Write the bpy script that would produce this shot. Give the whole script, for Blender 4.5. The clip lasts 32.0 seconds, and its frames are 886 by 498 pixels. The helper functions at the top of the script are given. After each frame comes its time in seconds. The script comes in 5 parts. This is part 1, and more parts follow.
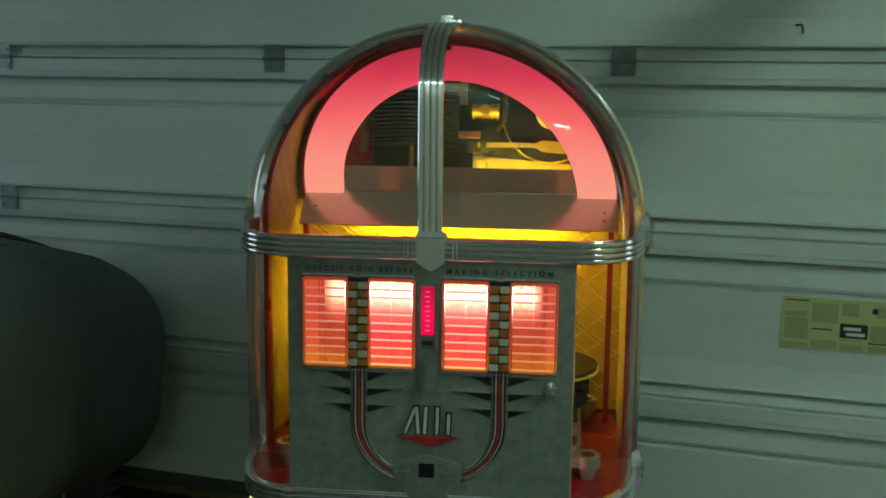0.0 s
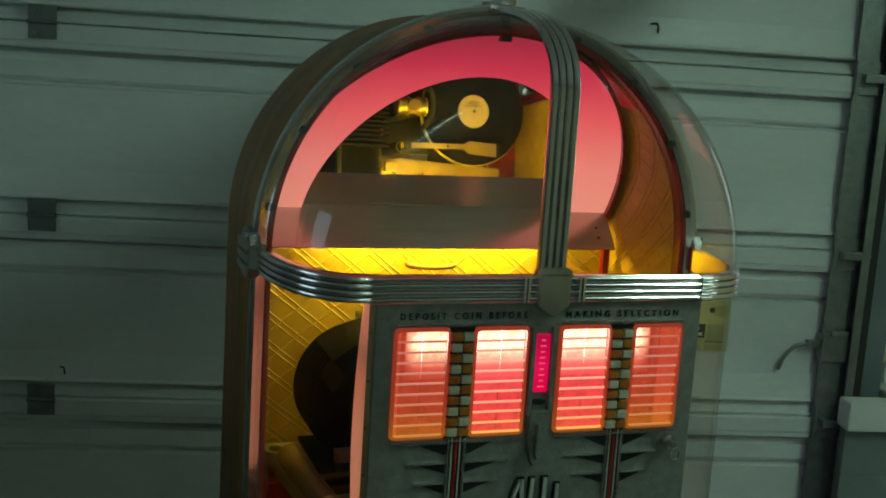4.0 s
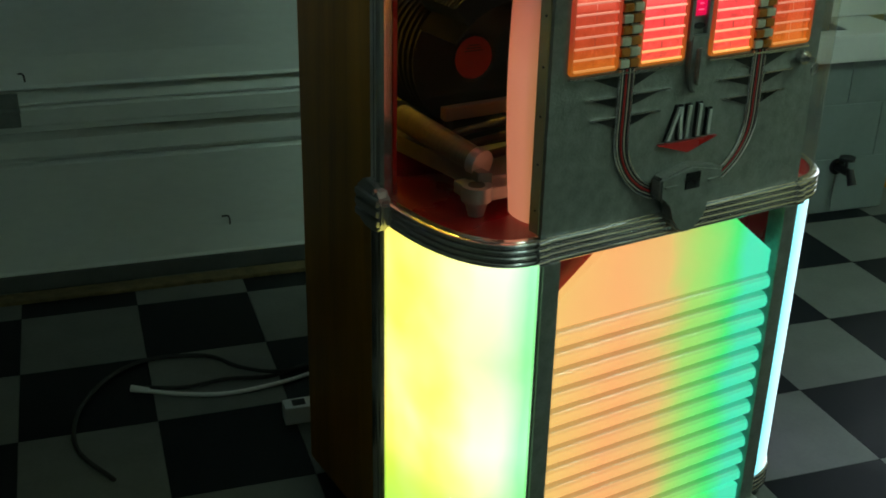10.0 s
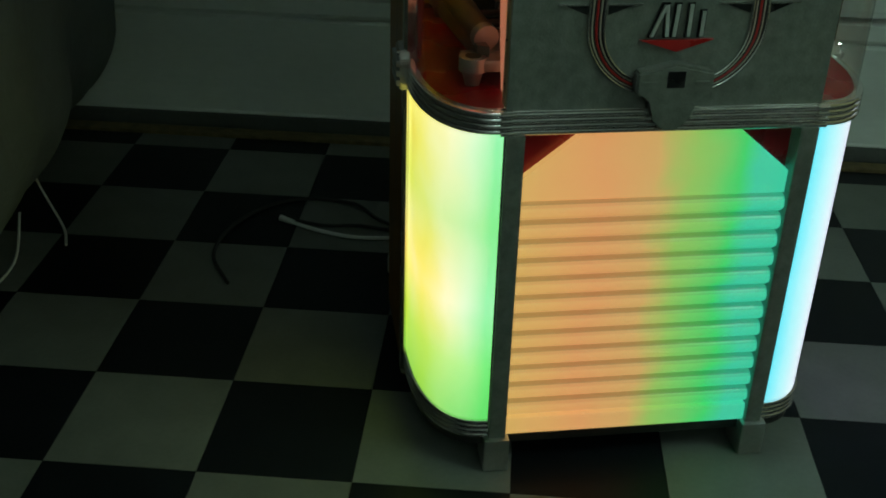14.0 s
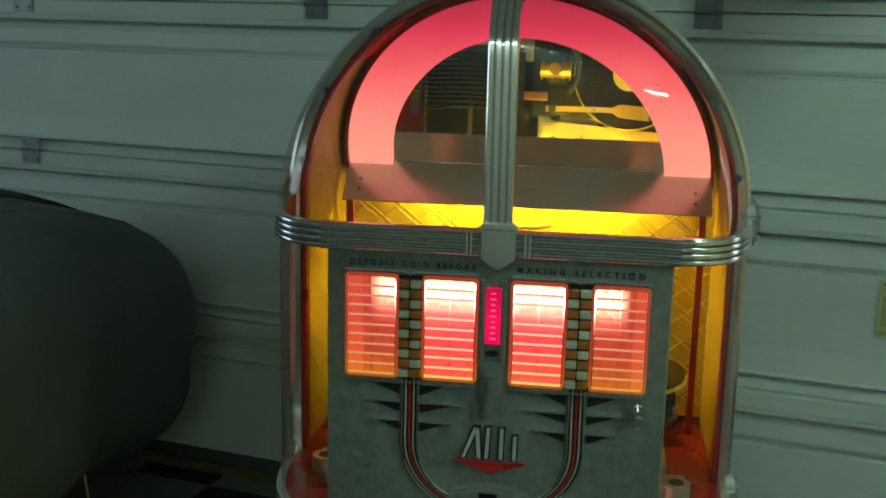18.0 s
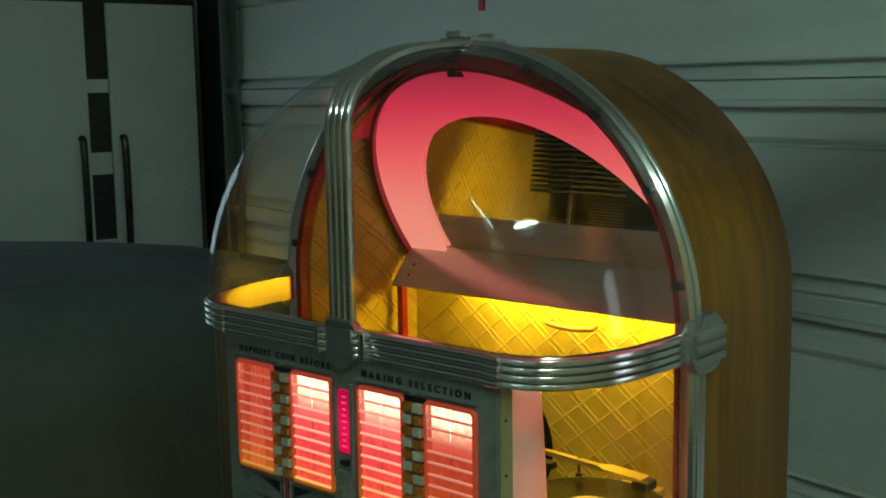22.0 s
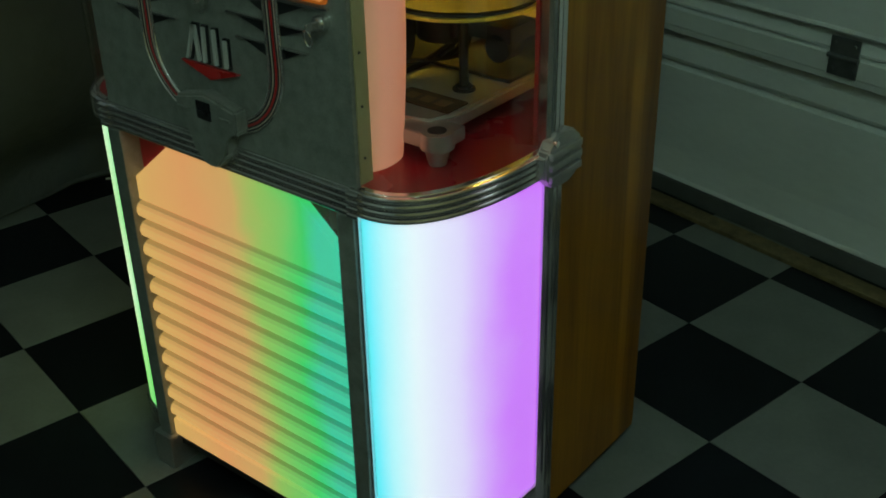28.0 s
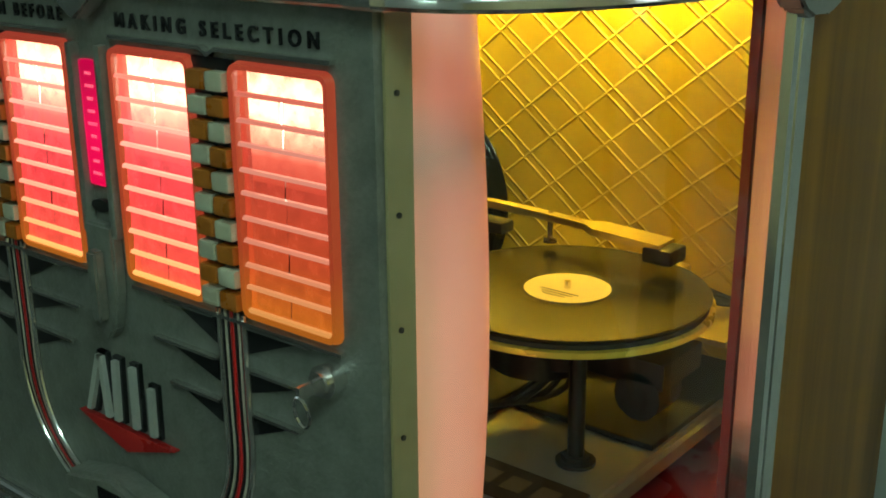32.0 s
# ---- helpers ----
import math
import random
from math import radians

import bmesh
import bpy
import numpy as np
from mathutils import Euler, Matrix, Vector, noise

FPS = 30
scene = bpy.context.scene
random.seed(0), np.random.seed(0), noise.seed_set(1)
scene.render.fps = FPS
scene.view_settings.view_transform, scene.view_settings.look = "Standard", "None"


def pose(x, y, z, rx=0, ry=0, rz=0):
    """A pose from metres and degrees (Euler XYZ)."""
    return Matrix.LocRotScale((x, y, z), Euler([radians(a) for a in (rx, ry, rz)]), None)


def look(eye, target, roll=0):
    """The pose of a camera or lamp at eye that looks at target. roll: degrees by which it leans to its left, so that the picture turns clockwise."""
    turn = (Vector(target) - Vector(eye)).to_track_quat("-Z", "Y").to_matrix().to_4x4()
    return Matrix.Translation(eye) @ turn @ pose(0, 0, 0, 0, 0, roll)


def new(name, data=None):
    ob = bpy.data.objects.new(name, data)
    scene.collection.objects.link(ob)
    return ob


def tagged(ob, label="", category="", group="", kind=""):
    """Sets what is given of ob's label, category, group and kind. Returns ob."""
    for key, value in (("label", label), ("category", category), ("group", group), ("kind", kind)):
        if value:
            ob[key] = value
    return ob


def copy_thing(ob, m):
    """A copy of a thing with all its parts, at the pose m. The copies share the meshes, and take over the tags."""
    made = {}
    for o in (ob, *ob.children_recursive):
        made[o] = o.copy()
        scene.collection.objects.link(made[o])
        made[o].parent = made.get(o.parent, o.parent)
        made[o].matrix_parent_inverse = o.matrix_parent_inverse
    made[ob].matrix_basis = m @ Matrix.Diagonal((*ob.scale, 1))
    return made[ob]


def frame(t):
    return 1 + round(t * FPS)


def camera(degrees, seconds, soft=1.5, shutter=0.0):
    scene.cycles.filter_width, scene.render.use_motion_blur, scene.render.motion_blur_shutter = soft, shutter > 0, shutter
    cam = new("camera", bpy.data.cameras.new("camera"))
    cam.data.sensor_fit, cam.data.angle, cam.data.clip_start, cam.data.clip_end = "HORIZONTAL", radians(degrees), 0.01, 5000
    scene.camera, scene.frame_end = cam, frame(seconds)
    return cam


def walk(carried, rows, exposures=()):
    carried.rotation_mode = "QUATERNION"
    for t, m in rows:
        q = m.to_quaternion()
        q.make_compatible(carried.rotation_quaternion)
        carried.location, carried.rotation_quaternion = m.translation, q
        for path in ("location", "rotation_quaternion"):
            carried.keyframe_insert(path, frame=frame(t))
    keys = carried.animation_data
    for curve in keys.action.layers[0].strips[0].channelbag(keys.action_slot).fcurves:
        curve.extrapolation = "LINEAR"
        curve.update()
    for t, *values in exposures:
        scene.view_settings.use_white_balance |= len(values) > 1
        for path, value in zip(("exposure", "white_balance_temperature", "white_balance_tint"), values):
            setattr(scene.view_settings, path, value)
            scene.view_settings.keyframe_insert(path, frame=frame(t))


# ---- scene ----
# One jukebox in a dim garage. x to the right of its front, y into the machine, z up; its front panel lies at y = 0.

# camera and walk
cam = camera(43.2, 32.0, soft=1.8, shutter=0.0)
PATH = [
    (0, (0.259, -2.08, 1.569), (0.038, -0.117, 1.255), 0.6),
    (0.5, (0.209, -2.072, 1.566), (0.063, -0.101, 1.261), 1.7),
    (1, (0.161, -2.07, 1.567), (0.125, -0.096, 1.247), 2.6),
    (1.5, (0.082, -1.969, 1.555), (0.145, -0.001, 1.208), 2.9),
    (2, (-0.029, -1.836, 1.552), (0.079, 0.132, 1.21), 3.3),
    (2.5, (-0.209, -1.803, 1.561), (-0.006, 0.158, 1.222), 3.8),
    (3, (-0.408, -1.799, 1.577), (-0.085, 0.137, 1.192), 2.9),
    (3.5, (-0.596, -1.666, 1.565), (-0.084, 0.238, 1.231), 3.1),
    (4, (-0.726, -1.557, 1.578), (-0.072, 0.303, 1.242), 3.7),
    (4.5, (-0.885, -1.526, 1.591), (-0.098, 0.286, 1.278), 1.6),
    (6.5, (-1.155, -1.425, 1.588), (-0.148, 0.282, 1.314), 1.7),
    (7, (-1.17, -1.388, 1.582), (-0.174, 0.304, 1.202), 1.8),
    (7.5, (-1.192, -1.374, 1.561), (-0.141, 0.271, 1.125), 2.3),
    (8, (-1.218, -1.345, 1.53), (-0.199, 0.29, 0.992), 1.3),
    (8.5, (-1.225, -1.32, 1.504), (-0.215, 0.298, 0.903), 1.3),
    (9, (-1.227, -1.292, 1.476), (-0.242, 0.306, 0.786), 1.0),
    (9.5, (-1.222, -1.278, 1.456), (-0.268, 0.311, 0.704), 1.1),
    (10, (-1.216, -1.276, 1.439), (-0.279, 0.288, 0.617), 1.3),
    (10.5, (-1.215, -1.279, 1.428), (-0.294, 0.265, 0.551), 1.8),
    (11, (-1.214, -1.277, 1.419), (-0.323, 0.246, 0.477), 2.2),
    (11.5, (-1.212, -1.273, 1.414), (-0.325, 0.241, 0.454), 2.6),
    (12, (-1.214, -1.283, 1.414), (-0.343, 0.248, 0.467), 2.8),
    (12.5, (-1.193, -1.333, 1.409), (-0.395, 0.236, 0.459), 2.4),
    (13, (-1.052, -1.457, 1.417), (-0.418, 0.211, 0.514), 0.2),
    (13.5, (-0.846, -1.597, 1.424), (-0.399, 0.099, 0.464), 1.5),
    (15.5, (-0.1165, -1.8138, 1.4885), (-0.1699, -0.0200, 0.6057), -0.68),
    (16, (-0.0070, -1.8000, 1.510), (-0.0530, 0.0514, 0.718), -0.60),
    (16.5, (0.039, -1.744, 1.548), (-0.043, 0.139, 0.879), -0.0),
    (17, (0.109, -1.727, 1.581), (-0.089, 0.186, 1.032), 0.7),
    (17.5, (0.153, -1.737, 1.592), (-0.096, 0.195, 1.136), 0.9),
    (18, (0.17, -1.735, 1.595), (-0.117, 0.2, 1.178), 1.3),
    (18.5, (0.239, -1.742, 1.597), (-0.135, 0.192, 1.25), 1.6),
    (19, (0.367, -1.722, 1.602), (-0.212, 0.155, 1.225), -0.0),
    (19.5, (0.494, -1.577, 1.594), (-0.264, 0.237, 1.228), 0.3),
    (20, (0.635, -1.446, 1.624), (-0.205, 0.328, 1.238), -1.2),
    (20.5, (0.851, -1.339, 1.607), (-0.233, 0.304, 1.253), -0.4),
    (21, (1.001, -1.213, 1.601), (-0.197, 0.352, 1.258), -2.4),
    (21.5, (1.04, -1.115, 1.603), (-0.162, 0.455, 1.31), -1.2),
    (22, (1.143, -1.104, 1.595), (-0.151, 0.394, 1.311), -0.9),
    (22.5, (1.204, -1.085, 1.58), (-0.08, 0.412, 1.245), -1.7),
    (23, (1.216, -1.058, 1.551), (-0.068, 0.417, 1.131), -2.4),
    (23.5, (1.222, -1.045, 1.542), (-0.039, 0.428, 1.049), -2.3),
    (24, (1.225, -1.027, 1.534), (-0.034, 0.44, 1.019), -2.7),
    (24.5, (1.22, -1.025, 1.533), (-0.026, 0.439, 0.979), -2.6),
    (25, (1.224, -1.017, 1.512), (0.004, 0.438, 0.881), -2.2),
    (25.5, (1.218, -1.013, 1.494), (0.027, 0.43, 0.787), -1.8),
    (26, (1.219, -1.012, 1.478), (0.057, 0.418, 0.699), -1.6),
    (26.5, (1.217, -1.014, 1.462), (0.091, 0.396, 0.599), -1.3),
    (28.5, (1.2400, -0.9960, 1.4240), (0.1370, 0.3580, 0.4360), -1.15),
    (29, (1.2400, -1.0100, 1.4440), (0.0857, 0.3865, 0.5960), -1.15),
    (29.5, (1.2160, -1.0250, 1.4770), (0.0005, 0.3880, 0.7590), -1.4),
    (30, (1.1855, -1.0000, 1.4810), (-0.0553, 0.4060, 0.7848), -1.95),
    (30.5, (1.0350, -0.8140, 1.4130), (-0.2270, 0.5860, 0.7400), -1.68),
    (31, (0.8850, -0.6690, 1.3622), (-0.3675, 0.7535, 0.7207), -1.35),
    (31.5, (0.7770, -0.5570, 1.3190), (-0.4450, 0.8960, 0.6930), -0.9),
    (32, (0.7125, -0.4747, 1.2781), (-0.4852, 0.9977, 0.6699), -0.44),
]
EXPOSED = [(0, 0.1), (2, 0.0), (3, -0.15), (5, -0.2), (7, -0.25), (8, -0.05), (9, 0.25), (10.5, 0.0), (12, -0.3), (13, -0.42), (15.5, -0.35), (16, -0.2), (17, 0.4), (18, 0.2), (19, 0.0), (21, 0.0), (23, -0.2), (25, -0.25),
           (26, 0.2), (27.5, -0.25), (29, -0.62), (30, 0.2), (31, 0.3), (32, 0.15)]
walk(cam, [(t, look(e, g, r)) for t, e, g, r in PATH], EXPOSED)

# the garage's own axes: u along the roller door, v towards it
YAW = radians(-12.12)
U = Vector((math.cos(YAW), math.sin(YAW), 0))
V = Vector((-math.sin(YAW), math.cos(YAW), 0))
GAR = Matrix.Rotation(YAW, 4, "Z")
DOOR_V = 1.575          # inner face of the roller door
WALL_V = 1.70           # house wall beside it
CEIL = 2.62


# world: a faint bounce from the rest of the garage
world = bpy.data.worlds.new("world")
scene.world = world
world.use_nodes = True
world.node_tree.nodes["Background"].inputs[0].default_value = (0.55, 0.75, 0.72, 1)
world.node_tree.nodes["Background"].inputs[1].default_value = 0.005


# ---------------- materials ----------------
def nodes_of(name):
    m = bpy.data.materials.new(name)
    m.use_nodes = True
    n = m.node_tree.nodes
    return m, n, m.node_tree.links, n["Principled BSDF"]


def rgb(c):
    return (c[0], c[1], c[2], 1)


def surface(name, base, rough=0.5, metal=0.0, vary=0.15, scale=8.0, grain=120.0, bump=0.05, stretch=(1, 1, 1), tint=None, spec=0.5, uneven=0.12):
    """Paint, metal, plastic: two scales of colour variation, uneven gloss and a fine relief."""
    m, n, l, p = nodes_of(name)
    co = n.new("ShaderNodeTexCoord")
    mp = n.new("ShaderNodeMapping")
    mp.inputs["Scale"].default_value = stretch
    l.new(co.outputs["Object"], mp.inputs[0])
    big = n.new("ShaderNodeTexNoise")
    big.inputs["Scale"].default_value, big.inputs["Detail"].default_value = scale, 5
    fine = n.new("ShaderNodeTexNoise")
    fine.inputs["Scale"].default_value, fine.inputs["Detail"].default_value = grain, 3
    l.new(mp.outputs[0], big.inputs[0])
    l.new(mp.outputs[0], fine.inputs[0])
    add = n.new("ShaderNodeMath")
    add.operation = "MULTIPLY_ADD"
    add.inputs[1].default_value, add.inputs[2].default_value = 0.35, 0
    l.new(fine.outputs[0], add.inputs[0])
    sm = n.new("ShaderNodeMath")
    l.new(big.outputs[0], sm.inputs[0])
    l.new(add.outputs[0], sm.inputs[1])
    ramp = n.new("ShaderNodeValToRGB")
    t = tint or base
    ramp.color_ramp.elements[0].position, ramp.color_ramp.elements[1].position = 0.4, 0.95
    ramp.color_ramp.elements[0].color = rgb([c * (1 - vary) for c in base])
    ramp.color_ramp.elements[1].color = rgb([min(c * (1 + vary), 1) for c in t])
    l.new(sm.outputs[0], ramp.inputs[0])
    l.new(ramp.outputs[0], p.inputs["Base Color"])
    rr = n.new("ShaderNodeMapRange")
    rr.inputs[3].default_value, rr.inputs[4].default_value = max(rough - uneven, 0.02), min(rough + uneven, 1)
    l.new(big.outputs[0], rr.inputs[0])
    l.new(rr.outputs[0], p.inputs["Roughness"])
    p.inputs["Metallic"].default_value = metal
    p.inputs["Specular IOR Level"].default_value = spec
    if bump:
        b = n.new("ShaderNodeBump")
        b.inputs["Strength"].default_value, b.inputs["Distance"].default_value = bump, 0.002
        l.new(sm.outputs[0], b.inputs["Height"])
        l.new(b.outputs[0], p.inputs["Normal"])
    return m


def glow(name, stops, axis="Z", lo=0.0, hi=1.0, strength=1.0, cross=None, base=(0.5, 0.5, 0.5), wave=0.0):
    """Back-lit translucent plastic. stops: (place, colour) along an axis of the object, in metres from lo to hi."""
    m, n, l, p = nodes_of(name)
    co = n.new("ShaderNodeTexCoord")
    sep = n.new("ShaderNodeSeparateXYZ")
    l.new(co.outputs["Object"], sep.inputs[0])
    nz = n.new("ShaderNodeTexNoise")
    nz.inputs["Scale"].default_value, nz.inputs["Detail"].default_value = 7, 2
    l.new(co.outputs["Object"], nz.inputs[0])
    mr = n.new("ShaderNodeMapRange")
    mr.inputs[1].default_value, mr.inputs[2].default_value = lo, hi
    l.new(sep.outputs[axis], mr.inputs[0])
    wob = n.new("ShaderNodeMath")
    wob.operation = "MULTIPLY_ADD"
    wob.inputs[1].default_value = wave
    l.new(nz.outputs[0], wob.inputs[0])
    l.new(mr.outputs[0], wob.inputs[2])
    r = n.new("ShaderNodeValToRGB")
    e = r.color_ramp.elements
    while len(e) < len(stops):
        e.new(0.5)
    for k, (pl, c) in enumerate(stops):
        e[k].position, e[k].color = pl, rgb(c)
    l.new(wob.outputs[0], r.inputs[0])
    out = r.outputs[0]
    if cross:
        ax, lo2, hi2, st2 = cross
        m2 = n.new("ShaderNodeMapRange")
        m2.inputs[1].default_value, m2.inputs[2].default_value = lo2, hi2
        l.new(sep.outputs[ax], m2.inputs[0])
        r2 = n.new("ShaderNodeValToRGB")
        e2 = r2.color_ramp.elements
        while len(e2) < len(st2):
            e2.new(0.5)
        for k, (pl, c) in enumerate(st2):
            e2[k].position, e2[k].color = pl, rgb(c)
        l.new(m2.outputs[0], r2.inputs[0])
        mx = n.new("ShaderNodeMix")
        mx.data_type, mx.blend_type = "RGBA", "MULTIPLY"
        mx.inputs[0].default_value = 1
        l.new(out, mx.inputs[6])
        l.new(r2.outputs[0], mx.inputs[7])
        out = mx.outputs[2]
    l.new(out, p.inputs["Emission Color"])
    p.inputs["Emission Strength"].default_value = strength
    p.inputs["Base Color"].default_value = rgb(base)
    p.inputs["Roughness"].default_value = 0.3
    return m


def clear(name, tint=(1, 1, 1), gloss=0.06):
    """Thin clear plastic: straight through, with a glossy coat that grows at grazing angles."""
    m = bpy.data.materials.new(name)
    m.use_nodes = True
    n, l = m.node_tree.nodes, m.node_tree.links
    n.clear()
    out = n.new("ShaderNodeOutputMaterial")
    tr, gl, mx, fr = n.new("ShaderNodeBsdfTransparent"), n.new("ShaderNodeBsdfGlossy"), n.new("ShaderNodeMixShader"), n.new("ShaderNodeLayerWeight")
    tr.inputs[0].default_value = rgb(tint)
    gl.inputs["Roughness"].default_value = gloss
    fr.inputs[0].default_value = 0.5
    sharp, lift = n.new("ShaderNodeMath"), n.new("ShaderNodeMath")
    sharp.operation, sharp.inputs[1].default_value = "POWER", 4.0
    lift.operation, lift.inputs[1].default_value, lift.inputs[2].default_value = "MULTIPLY_ADD", 0.55, 0.07
    l.new(fr.outputs["Facing"], sharp.inputs[0])
    l.new(sharp.outputs[0], lift.inputs[0])
    l.new(lift.outputs[0], mx.inputs[0])
    l.new(tr.outputs[0], mx.inputs[1])
    l.new(gl.outputs[0], mx.inputs[2])
    l.new(mx.outputs[0], out.inputs[0])
    return m


def wood(name, dark, light, rough=0.45, scale=1.0, along="Z"):
    m, n, l, p = nodes_of(name)
    co, mp = n.new("ShaderNodeTexCoord"), n.new("ShaderNodeMapping")
    s = {"X": (0.6, 9, 9), "Y": (9, 0.6, 9), "Z": (9, 9, 0.6)}[along]
    mp.inputs["Scale"].default_value = [a * scale for a in s]
    l.new(co.outputs["Object"], mp.inputs[0])
    a, b = n.new("ShaderNodeTexNoise"), n.new("ShaderNodeTexNoise")
    a.inputs["Scale"].default_value, a.inputs["Detail"].default_value, a.inputs["Distortion"].default_value = 1.2, 6, 1.0
    b.inputs["Scale"].default_value, b.inputs["Detail"].default_value = 14, 4
    l.new(mp.outputs[0], a.inputs[0])
    l.new(mp.outputs[0], b.inputs[0])
    mx = n.new("ShaderNodeMath")
    mx.operation = "MULTIPLY_ADD"
    mx.inputs[1].default_value = 0.16
    l.new(b.outputs[0], mx.inputs[0])
    l.new(a.outputs[0], mx.inputs[2])
    r = n.new("ShaderNodeValToRGB")
    r.color_ramp.elements[0].position, r.color_ramp.elements[1].position = 0.36, 0.76
    r.color_ramp.elements[0].color, r.color_ramp.elements[1].color = rgb(dark), rgb(light)
    l.new(mx.outputs[0], r.inputs[0])
    l.new(r.outputs[0], p.inputs["Base Color"])
    bp = n.new("ShaderNodeBump")
    bp.inputs["Strength"].default_value, bp.inputs["Distance"].default_value = 0.15, 0.001
    l.new(mx.outputs[0], bp.inputs["Height"])
    l.new(bp.outputs[0], p.inputs["Normal"])
    p.inputs["Roughness"].default_value = rough
    p.inputs["Specular IOR Level"].default_value = 0.25
    return m


CHROME = surface("polished_metal", (0.78, 0.75, 0.75), 0.15, 0.93, 0.05, 6, 300, 0, uneven=0.03)
ALU = surface("cast_aluminium", (0.46, 0.45, 0.44), 0.42, 0.85, 0.16, 15, 200, 0.15)
GREY = surface("hammered_grey_paint", (0.214, 0.222, 0.205), 0.38, 0.25, 0.24, 45, 240, 0.9)
WOOD = wood("walnut_veneer", (0.12, 0.040, 0.0025), (0.40, 0.175, 0.012), 0.40)
DOORP = surface("white_steel_door", (0.75, 0.78, 0.76), 0.45, 0.0, 0.10, 2.2, 40, 0.15, (0.6, 1, 1.6))
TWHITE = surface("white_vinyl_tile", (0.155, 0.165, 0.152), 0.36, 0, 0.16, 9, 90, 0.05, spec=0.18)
TBLACK = surface("black_vinyl_tile", (0.008, 0.010, 0.013), 0.36, 0, 0.25, 9, 90, 0.05, spec=0.10)
GROUT = surface("dark_joint", (0.03, 0.03, 0.03), 0.9, 0, 0.2)
PLASTER = surface("yellow_plaster", (0.66, 0.56, 0.30), 0.8, 0, 0.05, 3, 80, 0.1)
WHITEP = surface("white_paint", (0.76, 0.77, 0.75), 0.45, 0, 0.05, 4, 60, 0.06)
BLOCKP = surface("grey_green_block_paint", (0.20, 0.24, 0.235), 0.7, 0, 0.1, 6, 70, 0.25)
CEILP = surface("ceiling_paint", (0.7, 0.7, 0.68), 0.9, 0, 0.05)
RUBBER = surface("black_rubber", (0.025, 0.025, 0.025), 0.7, 0, 0.2, 20, 200, 0.1)
SEAL = surface("grey_rubber_seal", (0.10, 0.105, 0.10), 0.7, 0, 0.2, 10, 100, 0.1)
STEEL = surface("galvanised_steel", (0.26, 0.28, 0.28), 0.45, 0.8, 0.2, 30, 200, 0.1)
DARKST = surface("dark_steel", (0.05, 0.05, 0.05), 0.45, 0.6, 0.3, 30, 200, 0.1)
REDP = surface("crimson_lacquer", (0.28, 0.008, 0.014), 0.28, 0, 0.07, 5, 150, 0.08)
REDT = surface("red_enamel", (0.50, 0.02, 0.02), 0.3, 0, 0.1)
BLACKP = surface("black_enamel", (0.012, 0.012, 0.014), 0.3, 0, 0.2)
VINYL = surface("record_vinyl", (0.012, 0.012, 0.012), 0.22, 0, 0.2, 10, 200, 0.02)
CLEAR = clear("clear_dome_plastic", (0.95, 0.95, 0.93), 0.06)
COVER = surface("grey_car_cover_cloth", (0.090, 0.104, 0.112), 0.9, 0, 0.18, 3, 30, 0.9, (1.6, 0.7, 0.6))
COVER.node_tree.nodes["Bump"].inputs["Distance"].default_value = 0.02

# ---------------- mesh helpers ----------------


def part(name, bm, material, parent=None, label="", smooth=False):
    me = bpy.data.meshes.new(name)
    bmesh.ops.recalc_face_normals(bm, faces=bm.faces)
    bm.to_mesh(me)
    bm.free()
    if smooth:
        me.polygons.foreach_set("use_smooth", [True] * len(me.polygons))
        me.set_sharp_from_angle(angle=radians(35))
    for mt in (material if isinstance(material, (list, tuple)) else [material]):
        me.materials.append(mt)
    ob = new(name, me)
    if parent:
        ob.parent = parent
    if label:
        ob["label"] = label
    return ob


def thing(name, label, category, m=None, group="", kind=""):
    ob = new(name)
    ob.empty_display_size = 0.05
    if m is not None:
        ob.matrix_world = m
    return tagged(ob, label, category, group, kind)


def box(bm, x0, x1, y0, y1, z0, z1, bevel=0.0, m=None):
    r = bmesh.ops.create_cube(bm, size=1)
    vs = r["verts"]
    bmesh.ops.scale(bm, vec=(x1 - x0, y1 - y0, z1 - z0), verts=vs)
    bmesh.ops.translate(bm, vec=((x0 + x1) / 2, (y0 + y1) / 2, (z0 + z1) / 2), verts=vs)
    if m is not None:
        bmesh.ops.transform(bm, matrix=m, verts=vs)
    if bevel:
        es = list({e for q in vs for e in q.link_edges})
        bmesh.ops.bevel(bm, geom=es, offset=bevel, segments=2, affect="EDGES", profile=0.7)
    return bm


def boxed(*a, **k):
    return box(bmesh.new(), *a, **k)


def rod(bm, a, b, r, seg=12, r2=None, caps=True):
    a, b = Vector(a), Vector(b)
    d = b - a
    q = d.to_track_quat("Z", "Y").to_matrix().to_4x4()
    g = bmesh.ops.create_cone(bm, cap_ends=caps, segments=seg, radius1=r, radius2=r if r2 is None else r2, depth=d.length,
                              matrix=Matrix.Translation((a + b) / 2) @ q)
    return g["verts"]


def prism(bm, outline, y0, y1, axis="Y"):
    """A plate cut to an outline of (x, z) pairs between two depths, or (x, y) pairs between two heights."""
    f = (lambda p, d: (p[0], d, p[1])) if axis == "Y" else (lambda p, d: (p[0], p[1], d)) if axis == "Z" else (lambda p, d: (d, p[0], p[1]))
    a = [bm.verts.new(f(p, y0)) for p in outline]
    b = [bm.verts.new(f(p, y1)) for p in outline]
    bm.faces.new(a)
    bm.faces.new(b[::-1])
    for k in range(len(a)):
        j = (k + 1) % len(a)
        bm.faces.new((a[k], b[k], b[j], a[j]))
    return bm


